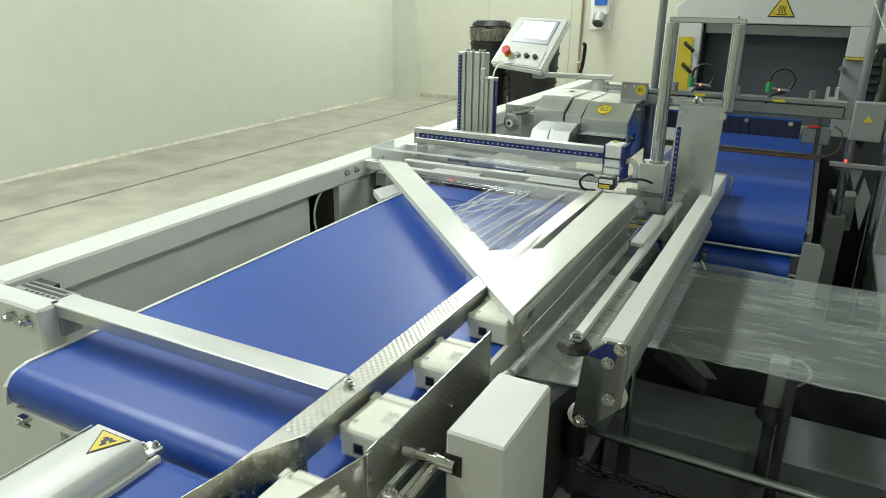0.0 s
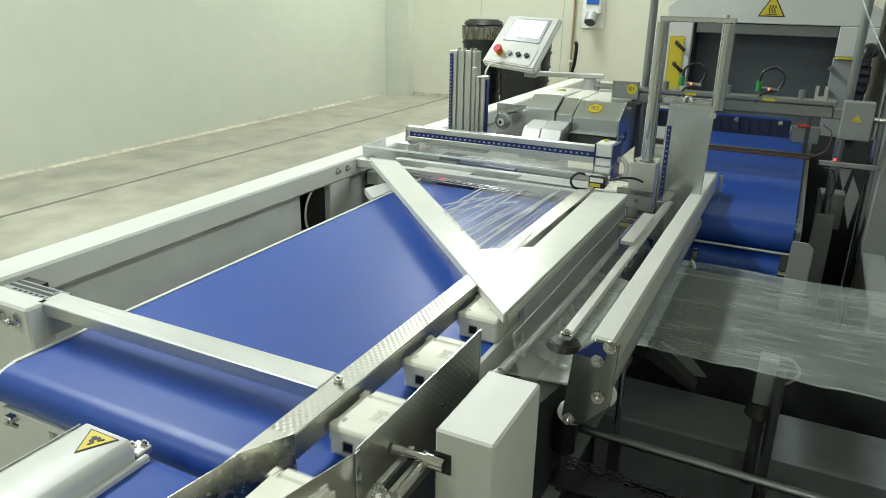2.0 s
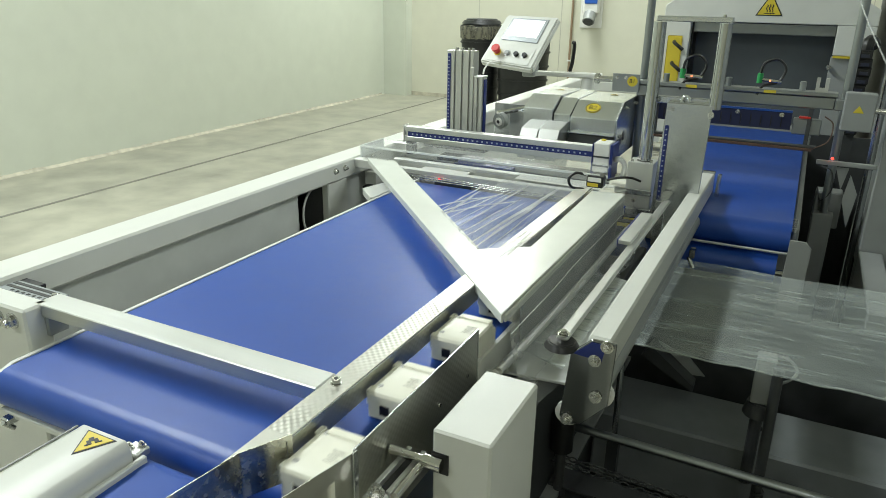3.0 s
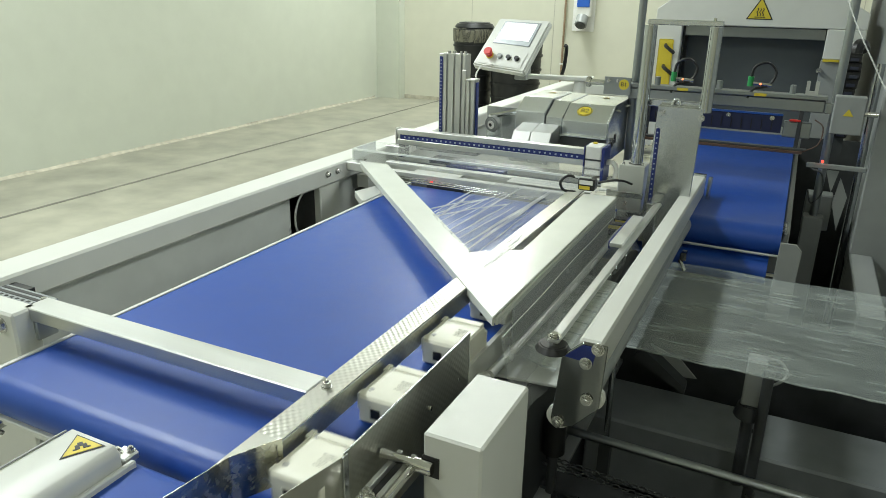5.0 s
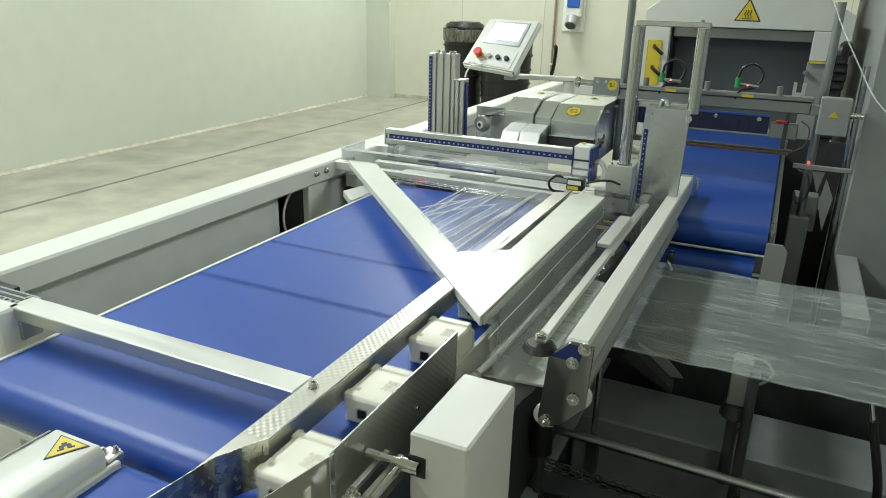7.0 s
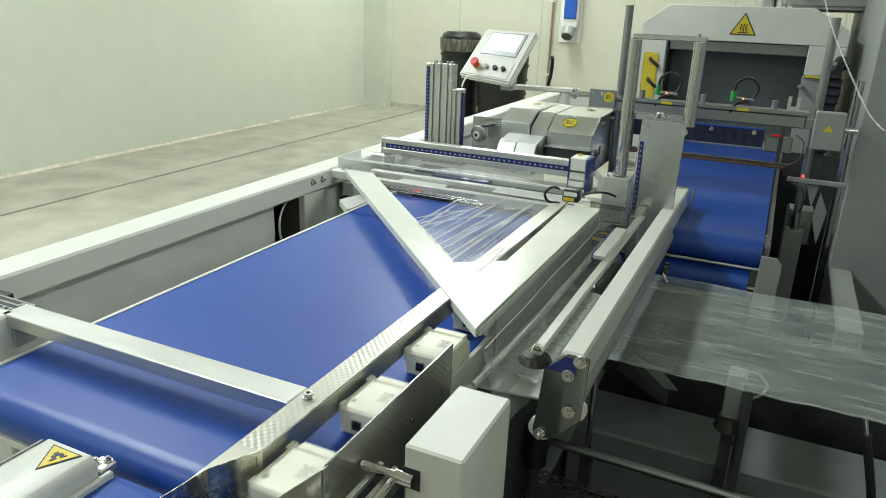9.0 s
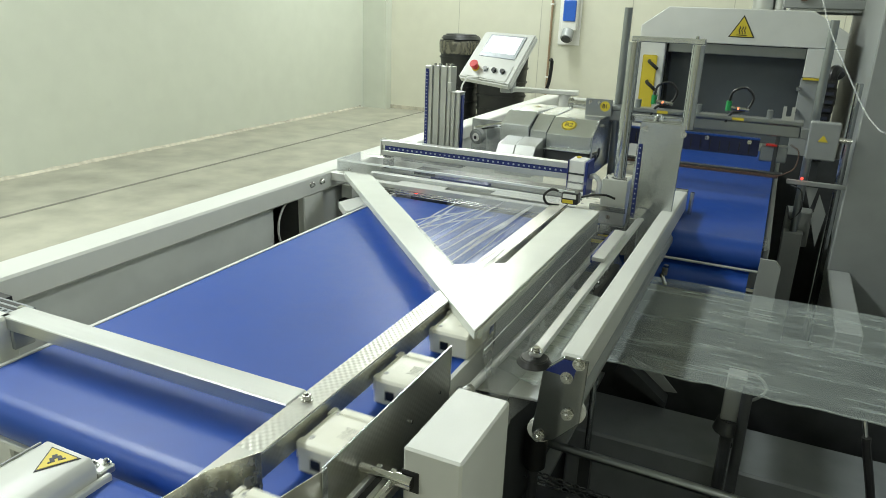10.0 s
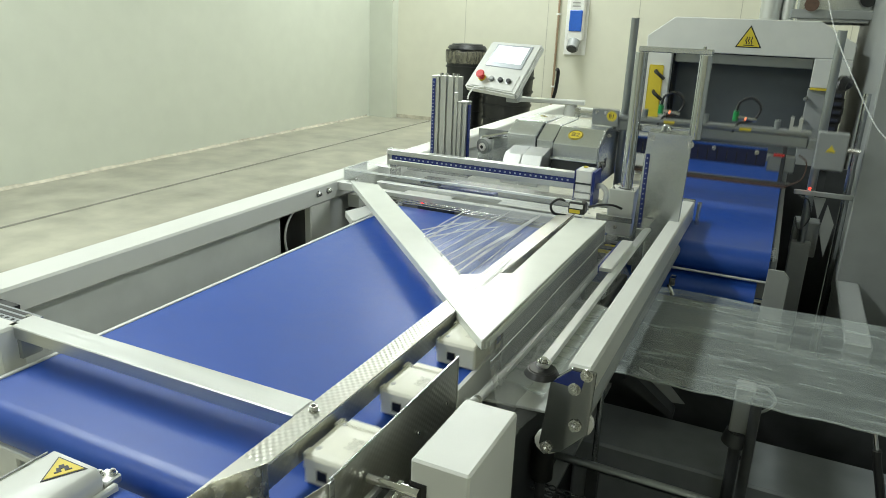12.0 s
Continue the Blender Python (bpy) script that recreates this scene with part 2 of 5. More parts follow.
def prism(poly, axis, a, b, bev=0.0, bm=None):
    """A flat outline pushed from a to b along an axis. The outline's two numbers are the other axes in order x, y, z."""
    bm2 = bmesh.new()

    def at(p, h):
        q = list(p)
        q.insert("xyz".index(axis), h)
        return bm2.verts.new(q)
    lo, hi = [at(p, a) for p in poly], [at(p, b) for p in poly]
    bm2.faces.new(lo[::-1])
    bm2.faces.new(hi)
    for i in range(len(poly)):
        j = (i + 1) % len(poly)
        bm2.faces.new((lo[i], lo[j], hi[j], hi[i]))
    bmesh.ops.recalc_face_normals(bm2, faces=bm2.faces)
    if bev:
        bmesh.ops.bevel(bm2, geom=bm2.edges[:], offset=bev, segments=1, affect="EDGES")
    return join(bm, bm2)


def sheet(rows, thick=0.0, bm=None):
    """A surface through rows of points; thick gives it two sides."""
    bm2 = bmesh.new()
    grid = [[bm2.verts.new(p) for p in r] for r in rows]
    for ra, rb in zip(grid, grid[1:]):
        for i in range(len(ra) - 1):
            bm2.faces.new((ra[i], ra[i + 1], rb[i + 1], rb[i]))
    bmesh.ops.recalc_face_normals(bm2, faces=bm2.faces)
    if thick:
        bmesh.ops.solidify(bm2, geom=bm2.faces[:], thickness=thick)
    return join(bm, bm2)


def bolt(parent, p, d, r=0.006, mat=None, name="bolt"):
    """A hexagon bolt on its washer, standing along d."""
    p, d = Vector(p), Vector(d).normalized()
    bm = rod(p, p + d * r * 0.3, r * 1.45, 16)
    bm = rod(p + d * r * 0.3, p + d * r * 1.3, r, 6, bm)
    bm = rod(p + d * r * 1.3, p + d * r * 1.8, r * 0.55, 10, bm)
    return part(name, bm, mat or M_BOLT, parent)


def lettering(text, parent, m, size, mat, name="lettering"):
    cu = bpy.data.curves.new(name, "FONT")
    cu.body, cu.size, cu.extrude, cu.align_x, cu.align_y = text, size, 0.0004, "CENTER", "CENTER"
    tmp = bpy.data.objects.new("tmp", cu)
    scene.collection.objects.link(tmp)
    bpy.context.view_layer.update()
    me = bpy.data.meshes.new_from_object(tmp)
    bpy.data.objects.remove(tmp)
    me.transform(m)
    me.materials.clear()
    me.materials.append(mat)
    ob = new(name, me)
    ob.parent = parent
    ob.matrix_parent_inverse = origin_inverse(parent)
    return ob


def facing(p, normal, up=(0, 0, 1)):
    """A pose at p whose z looks along the normal and whose y is up."""
    z = Vector(normal).normalized()
    x = Vector(up).cross(z).normalized()
    y = z.cross(x)
    m = Matrix((x, y, z)).transposed().to_4x4()
    m.translation = p
    return m


def flat(poly, m, h=0.0006, bm=None):
    """A thin raised outline on the pose m."""
    bm2 = prism(poly, "z", 0, h)
    bmesh.ops.transform(bm2, matrix=m, verts=bm2.verts)
    return join(bm, bm2)


def warning_triangle(m, size, symbol, parent=None):
    """A yellow triangle with a black rim, and a small black symbol of bars."""
    h = size * 0.866
    tri = lambda k: [(-size / 2 * k, -h / 3 * k), (size / 2 * k, -h / 3 * k), (0, h * 2 / 3 * k)]
    if parent is None:
        parent = thing("warning_sign", *m.translation, "yellow triangular warning sticker with black rim and symbol", "sign")
    part("rim", flat(tri(1.0), m, 0.0008), M_PRINT, parent)
    part("face", flat(tri(0.86), m, 0.0014), M_YELLOW, parent, "yellow sticker face")
    bm = None
    s = size
    if symbol == "heat":
        for k in (-1, 0, 1):
            pts = [m @ Vector((k * s * 0.1 + 0.025 * s * math.sin(i * 1.2), -0.15 * s + i * 0.036 * s, 0.0016)) for i in range(9)]
            bm = tube(pts, s * 0.018, 6, bm)
        bm = flat([(-0.2 * s, -0.21 * s), (0.2 * s, -0.21 * s), (0.2 * s, -0.18 * s), (-0.2 * s, -0.18 * s)], m, 0.002, bm)
    else:
        for (cx, cy, w, hh) in ((0, 0.02, 0.26, 0.07), (-0.08, -0.07, 0.1, 0.13), (0.09, -0.07, 0.1, 0.13), (0.0, 0.1, 0.12, 0.1), (-0.15, -0.12, 0.08, 0.05), (0.16, -0.12, 0.08, 0.05)):
            bm = flat([((cx - w / 2) * s, (cy - hh / 2) * s), ((cx + w / 2) * s, (cy - hh / 2) * s), ((cx + w / 2) * s, (cy + hh / 2) * s), ((cx - w / 2) * s, (cy + hh / 2) * s)], m, 0.002, bm)
    part("symbol", bm, M_PRINT, parent)
    return parent


def embossed(p0, along, across, la, lc, thick=0.0012, height=0.0010, pa=0.0125, pc=0.0066, edge=None, step=0.0017):
    """A sheet from p0 along two directions, pressed with staggered lozenges; edge(s) may shift it sideways along its face's normal."""
    p0, along, across = Vector(p0), Vector(along).normalized(), Vector(across).normalized()
    up = along.cross(across)
    na, nc = max(2, round(la / step)), max(2, round(lc / (step * 0.55)))
    bm = bmesh.new()
    top, low = [], []
    for i in range(na + 1):
        s = la * i / na
        off = edge(s) if edge else 0.0
        ra = []
        for j in range(nc + 1):
            c = lc * j / nc
            h = math.cos(2 * math.pi * s / pa) * math.cos(2 * math.pi * c / pc)
            ra.append(bm.verts.new(p0 + along * s + across * c + up * (off + height * 0.5 * (h - 1.0))))
        top.append(ra)
        low.append([bm.verts.new(p0 + along * s + across * c + up * (off - thick)) for c in (0.0, lc)])
    for i in range(na):
        for j in range(nc):
            bm.faces.new((top[i][j], top[i + 1][j], top[i + 1][j + 1], top[i][j + 1]))
        bm.faces.new((low[i][1], low[i + 1][1], low[i + 1][0], low[i][0]))
        bm.faces.new((low[i][0], low[i + 1][0], top[i + 1][0], top[i][0]))
        bm.faces.new((top[i][nc], top[i + 1][nc], low[i + 1][1], low[i][1]))
    return bm


# ---- the hall ----
WX, BY, CZ = -5.66, 9.40, 4.6


def hall():
    solid("floor", box(-6.2, 6.5, -5.5, 9.9, -0.2, 0), M_FLOOR, "worn grey-beige polished concrete floor", kind="structure")
    solid("floor_joint", box(-4.735, -4.705, -5.2, 9.38, 0.0, 0.003), M_JOINT, "dark straight joint in the concrete floor", kind="structure")
    w = box(WX - 0.15, WX, -5.5, 9.6, 0, CZ)
    solid("wall_left", w, M_WALL, "pale green-grey smooth insulated panel wall", kind="structure")
    solid("wall_back", box(WX, 6.2, BY, BY + 0.15, 0, CZ), M_WALL2, "cream insulated panel wall", kind="structure")
    for k in range(9):
        x = -4.25 + k * 1.15
        solid("panel_joint", box(x - 0.004, x + 0.004, BY - 0.003, BY - 0.0005, 0.06, CZ), M_JOINT2, "thin upright joint between wall panels", kind="structure")
    solid("wall_right", box(6.2, 6.35, -5.5, 9.6, 0, CZ), M_WALL2, "cream insulated panel wall", kind="structure")
    solid("wall_near", box(WX, 6.2, -5.5, -5.35, 0, CZ), M_WALL2, "cream insulated panel wall", kind="structure")
    solid("ceiling", box(-6.2, 6.5, -5.5, 9.9, CZ, CZ + 0.15), M_CEIL, "white panel ceiling", kind="structure")
    solid("pilaster", box(WX, -5.29, 9.235, BY, 0, CZ), M_WALL, "pale green-grey corner casing", kind="structure")
    rng = random.Random(4)
    rows = [[], [], []]
    for i in range(140):
        y = -5.3 + i * 0.104
        e = 0.018 + rng.random() * 0.014
        rows[0].append((WX + 0.002, y, 0.02 + rng.random() * 0.012))
        rows[1].append((WX + e * 0.5, y, 0.012))
        rows[2].append((WX + e, y, 0.001))
    solid("wall_base_seal", sheet(rows), M_SEAL, "rough beige sealant line at the wall's foot", kind="structure")
    solid("baseboard", box(-5.29, 6.2, BY - 0.012, BY, 0, 0.05), M_SEAL, "low beige base strip", kind="structure")
    for lx, ly, sx, sy, _ in LAMPS:
        lamp = thing("ceiling_lamp", lx, ly, CZ, "long white linear ceiling lamp", "lamp", "ceiling lamps")
        part("housing", box(lx - sx / 2 - 0.03, lx + sx / 2 + 0.03, ly - sy / 2 - 0.05, ly + sy / 2 + 0.05, 4.33, CZ, 0.01), M_WHITE, lamp)
        part("diffuser", box(lx - sx / 2, lx + sx / 2, ly - sy / 2, ly + sy / 2, 4.30, 4.33), M_TUBE, lamp, "lit white diffuser")


# ---- machine frame ----
def side_frame():
    f = thing("packing_machine_base", -1.39, 0.9, 0, "white powder-coated steel side frame of the packing machine", "machine frame")
    part("top_beam", box(-1.425, -1.338, 0.83, 4.4, 0.905, 0.96, 0.005), M_WHITE, f, "white powder-coated hollow beam", True)
    part("corner_post", box(-1.43, -1.182, 0.783, 0.828, 0.0, 0.96, 0.004), M_WHITE, f, smooth=True)
    part("corner_block", box(-1.428, -1.352, 0.829, 0.93, 0.80, 0.8995, 0.004), M_WHITE, f, smooth=True)
    # side sheet with a round opening
    bm = bmesh.new()
    cy, cz, r = 1.815, 0.825, 0.082
    ring, outer = [], []
    n = 40
    for k in range(n):
        a = 2 * math.pi * k / n
        c, s = math.cos(a), math.sin(a)
        ring.append(bm.verts.new((-1.372, cy + r * c, cz + r * s)))
        k2 = 0.10 / max(abs(c), abs(s))
        outer.append(bm.verts.new((-1.372, cy + k2 * c, max(0.735, min(0.925, cz + k2 * s)))))
    for k in range(n):
        j = (k + 1) % n
        bm.faces.new((ring[k], ring[j], outer[j], outer[k]))
    bmesh.ops.solidify(bm, geom=bm.faces[:], thickness=0.003)
    part("panel_round_opening", bm, M_PANEL, f, smooth=True)
    part("panel_front", box(-1.375, -1.372, 0.93, cy - 0.0995, 0.25, 0.925), M_PANEL, f, "grey sheet-metal inner panel")
    part("panel_rear", box(-1.375, -1.372, cy + 0.0995, 4.3, 0.25, 0.925), M_PANEL, f)
    part("panel_below", box(-1.375, -1.372, cy - 0.0995, cy + 0.0995, 0.25, 0.735), M_PANEL, f)
    part("opening_rim", tube([(-1.370, cy + r * math.cos(a * math.pi / 20), cz + r * math.sin(a * math.pi / 20)) for a in range(41)], 0.0035, 8), M_WHITE, f, smooth=True)
    # black sheet added so that the opening looks into shade
    part("shade_backing", box(-1.43, -1.42, cy - 0.2, cy + 0.2, 0.6, 0.93), M_BLACK, f, "black sheet standing for the shaded inside behind the opening")
    part("upright_bracket", box(-1.369, -1.345, 1.825, 1.925, 0.70, 0.9045, 0.003), M_WHITE, f, smooth=True)
    for y in (1.853, 1.903):
        bolt(f, (-1.338, y, 0.938), (1, 0, 0), 0.0065)
    bolt(f, (-1.337, 2.055, 0.945), (1, 0, 0), 0.004)
    for x in (-1.212, -1.249):
        bolt(f, (x, 0.783, 0.937), (0, -1, 0), 0.0095)
    part("foot_rail", box(-1.42, -1.36, 0.83, 4.4, 0.25, 0.31, 0.004), M_WHITE, f)
    for y in (1.2, 2.9, 4.3):
        part("leg", box(-1.42, -1.36, y, y + 0.06, 0.0, 0.25, 0.004), M_WHITE, f)
    part("lower_tray", box(-1.37, -0.45, 0.95, 2.5, 0.50, 0.51), M_GREYP, f)
    # cross tie and far end
    part("end_tie", box(-1.42, -0.75, 4.36, 4.42, 0.90, 0.955, 0.004), M_WHITE, f)


def belt_conveyor(name, x0, x1, y0, y1, z, r, label):
    c = thing(name, (x0 + x1) / 2, (y0 + y1) / 2, z - 2 * r, label, "conveyor")
    prof = []
    for k in range(13):
        a = math.pi / 2 + math.pi * k / 12
        prof.append((y0 + r + r * math.cos(a), z - r + r * math.sin(a)))
    for k in range(13):
        a = -math.pi / 2 + math.pi * k / 12
        prof.append((y1 - r + r * math.cos(a), z - r + r * math.sin(a)))
    part("belt", prism(prof, "x", x0, x1), M_BELT, c, "blue smooth conveyor belt", True)
    return c


def main_conveyor():
    c = belt_conveyor("infeed_conveyor", -1.148, -0.533, 0.695, 2.02, 0.90, 0.032, "wide blue belt conveyor with white side strips")
    for x in (-1.156, -0.5325):
        part("side_strip", prism([(0.712 - 0.022, 0.868 - 0.018), (0.70, 0.85), (0.74, 0.832), (2.02, 0.832), (2.02, 0.902), (0.735, 0.902), (0.71, 0.894), (0.695, 0.878)], "x", x, x + 0.0075), M_WHITE, c, "white side strip")
    part("bed", box(-1.14, -0.54, 0.76, 1.98, 0.842, 0.862), M_GREYP, c)
    part("under_frame", box(-1.14, -0.54, 0.78, 0.82, 0.70, 0.834, 0.003), M_WHITE, c)
    for x in (-1.13, -0.98, -0.84):
        bm = box(x, x + 0.016, 0.688, 0.71, 0.826, 0.838, 0.002)
        bm = rod((x + 0.008, 0.686, 0.832), (x + 0.008, 0.70, 0.815), 0.004, 10, bm)
        part("tension_clip", bm, M_STEEL, c)
    part("lower_rail", box(-1.15, -0.70, 0.70, 0.715, 0.8305, 0.8415, 0.002), M_WHITE, c)
    for x in (-1.10, -0.56):
        for y in (0.80, 1.90):
            part("leg", box(x - 0.02, x + 0.02, y - 0.02, y + 0.02, 0.51, 0.832, 0.003), M_GREYP, c)
    # feeder in front of it
    d = belt_conveyor("feeder_conveyor", -0.803, -0.533, -3.2, 0.678, 0.90, 0.028, "narrow blue feeder belt conveyor")
    cov = part("side_cover", prism([(-0.888, 0.80), (-0.792, 0.80), (-0.792, 0.922), (-0.800, 0.932), (-0.872, 0.932), (-0.888, 0.918)], "y", -3.2, 0.648, 0.002), M_WHITE, d, "white sheet-metal side cover", True)
    part("cover_seam", box(-0.876, -0.874, -3.2, 0.640, 0.9316, 0.9335), M_GREYP, cov)
    part("inner_guide", box(-0.790, -0.782, -3.2, 0.66, 0.86, 0.908, 0.002), M_WHITE, d)
    hin = part("hinge_plate", box(-0.815, -0.790, 0.6485, 0.672, 0.901, 0.912, 0.002), M_ALU, d)
    bolt(hin, (-0.808, 0.656, 0.912), (0, 0, 1), 0.0045)
    bolt(hin, (-0.798, 0.666, 0.912), (0, 0, 1), 0.004)
    part("leg", box(-0.80, -0.76, 0.40, 0.44, 0.0, 0.842), M_WHITE, d)
    part("leg", box(-0.80, -0.76, -2.4, -2.36, 0.0, 0.842), M_WHITE, d)
    m = Matrix.Translation((-0.831, 0.626, 0.9322)) @ pose(0, 0, 0, 0, 0, 60)
    warning_triangle(m, 0.049, "hand")


def width_bar():
    b = thing("width_adjusting_bar", -0.94, 0.836, 0.94, "brushed aluminium flat bar across the belt", "bar")
    part("bar", box(-1.196, -0.6415, 0.812, 0.8565, 0.938, 0.9600, 0.0015), M_BAR, b, "brushed aluminium bar", True)
    part("slot_rail", box(-1.328, -1.1965, 0.836, 0.874, 0.938, 0.951, 0.001), M_DULL, b, "slotted grey metal rail")
    for y in (0.848, 0.861):
        part("rail_slot", box(-1.325, -1.212, y, y + 0.007, 0.951, 0.9516), M_BLACK, b)
    bm = None
    for k in range(7):
        bm = box(-1.300 + k * 0.014, -1.294 + k * 0.014, 0.839, 0.8435, 0.951, 0.9518, 0, bm)
    part("scale_dots", bm, M_BLACK, b)
    # black block filling in for the shade where the beam is notched
    part("slot_shade_block", box(-1.337, -1.285, 0.8745, 0.893, 0.925, 0.946), M_BLACK, b)
    part("screw", rod((-1.207, 0.856, 0.951), (-1.207, 0.856, 0.957), 0.006, 16, None, None, 0.0015), M_CHROME, b, smooth=True)
    part("under_block", box(-1.195, -1.176, 0.815, 0.852, 0.902, 0.937, 0.002), M_GREYP, b)


def guides():
    # embossed guide beside the products: an angle profile that opens out at its near end
    g = thing("product_guide", -0.62, 0.9, 0.905, "embossed stainless steel angle guide with a flared mouth", "guide rail")
    part("top_flange", embossed((-0.605, 0.715, 0.9595), (0, 1, 0), (-1, 0, 0), 1.26, 0.0355, height=0.0007, pa=0.0118, pc=0.0104), M_EMB, g, "embossed lozenge-pattern steel flange", True)
    part("flange_tip", prism([(-0.6405, 0.640), (-0.6395, 0.640), (-0.6255, 0.684), (-0.6075, 0.7145), (-0.6405, 0.7145)], "z", 0.9575, 0.9592), M_EMB, g)
    part("side_flange", embossed((-0.6035, 0.705, 0.926), (0, 1, 0), (0, 0, 1), 1.27, 0.0325, height=0.0004, pa=0.0118, pc=0.0104), M_EMB, g, "embossed lozenge-pattern steel flange", True)
    part("bent_corner", rod((-0.6045, 0.712, 0.9585), (-0.6045, 1.975, 0.9585), 0.0014, 10), M_STEEL, g, smooth=True)
    part("flared_mouth", embossed((-0.602, 0.712, 0.905), (0, -1, 0), (0, 0, 1), 0.24, 0.0600, height=0.0003, pa=0.0118, pc=0.0104, edge=lambda q: 0.52 * min(q, 0.055) + 0.15 * max(0.0, q - 0.055)), M_EMB_MOTTLED, g, "flared steel mouth with pale mottled reflections in its colour", True)
    part("fixing_screw", rod((-0.626, 0.835, 0.9590), (-0.626, 0.835, 0.9675), 0.0058, 16, rod((-0.626, 0.835, 0.9590), (-0.626, 0.835, 0.9610), 0.0075, 16)), M_CHROME, g, "chromed hexagon socket screw", True)
    part("screw_socket", rod((-0.626, 0.835, 0.9675), (-0.626, 0.835, 0.9679), 0.003, 6), M_BLACK, g)
    h = thing("outer_product_guide", -0.52, 0.85, 0.87, "tall embossed stainless steel guide sheet held by a shaft", "guide rail")
    part("guide_sheet", embossed((-0.5235, 0.722, 0.815), (0, 1, 0), (0, 0, 1), 0.336, 0.148, height=0.0006, pa=0.0118, pc=0.0104), M_EMB, h, "embossed lozenge-pattern steel sheet", True)
    part("end_edge", box(-0.5255, -0.5225, 1.0575, 1.060, 0.815, 0.964, 0.0005), M_STEEL, h)
    part("top_edge", box(-0.5252, -0.5228, 0.722, 1.0575, 0.9632, 0.9645, 0.0003), M_STEEL, h)
    part("flared_mouth", embossed((-0.5235, 0.7205, 0.815), (0, -1, 0), (0, 0, 1), 0.24, 0.147, height=0.0006, pa=0.0118, pc=0.0104, edge=lambda q: 0.23 * q), M_EMB, h, "flared embossed steel mouth", True)
    part("seam_strip", box(-0.5229, -0.5205, 0.716, 0.726, 0.815, 0.963, 0.0005), M_STEEL, h)
    part("shaft", rod((-0.522, 0.797, 0.918), (-0.474, 0.797, 0.918), 0.006, 16), M_CHROME, h, smooth=True)
    for dx in (0.0, 0.020):
        part("slotted_arm", box(-0.512 + dx, -0.505 + dx, 0.735, 0.822, 0.903, 0.911, 0.001), M_ALU, h, "satin slotted clamp arm")
    part("arm_end", box(-0.512, -0.485, 0.715, 0.7345, 0.901, 0.912, 0.004), M_ALU, h)
    part("arm_slot", box(-0.5045, -0.4925, 0.736, 0.82, 0.902, 0.904), M_BLACK, h)
    part("clamp_rod", rod((-0.478, 0.80, 0.913), (-0.480, 0.735, 0.908), 0.0055, 14), M_CHROME, h, smooth=True)
    bolt(h, (-0.498, 0.725, 0.912), (0, 0, 1), 0.007)
    for y in (0.93, 1.02):
        part("rivet", rod((-0.5233, y, 0.905), (-0.521, y, 0.905), 0.003, 12), M_CHROME, h)


def guide_post():
    p = thing("guide_post", -0.435, 0.9, 0, "white powder-coated square steel post holding the guide shaft", "post")
    part("post", box(-0.468, -0.393, 0.803, 0.960, 0.0, 0.96, 0.003), M_WHITE, p, smooth=True)
    part("slot", box(-0.4685, -0.446, 0.8018, 0.8035, 0.902, 0.930), M_BLACK, p)
    part("hub", rod((-0.476, 0.797, 0.918), (-0.452, 0.797, 0.918), 0.0085, 16), M_CHROME, p, smooth=True)


def folding_plate():
    t = thing("film_folding_plate", -0.65, 1.5, 0.94, "white coated triangular film folding plate", "plate")
    outer = [(-0.515, 1.128), (-0.510, 1.945), (-0.595, 1.935), (-0.585, 1.452), (-0.669, 1.392), (-1.204, 1.972), (-1.305, 1.972)]
    z1, z0 = 0.962, 0.957
    part("plate", prism(outer, "z", z0, z1, 0.0012), M_PLATE, t, "white satin-coated plate", True)
    part("right_rim", box(-0.5155, -0.511, 1.14, 1.945, 0.944, 0.9568, 0.0008), M_PLATE, t)
    # added sheet; its grey stands for the dark below the plate edge
    part("shade_skirt", box(-0.5165, -0.5125, 1.22, 1.945, 0.86, 0.9435), M_CHASSIS, t, "added grey sheet standing in for the dark under the plate edge")
    a, b = Vector((-1.302, 1.970)), Vector((-0.517, 1.132))
    n = Vector((b.y - a.y, -(b.x - a.x))).normalized() * 0.004
    part("left_rim", prism([tuple(a), tuple(b), tuple(b - n), tuple(a - n)], "z", 0.945, 0.9568), M_PLATE, t)
    bolt(t, (-1.335, 2.02, 0.962), (0.3, -0.3, 1), 0.005)
    part("support_arm", box(-1.35, -1.22, 1.955, 1.985, 0.930, 0.9565, 0.002), M_WHITE, t)


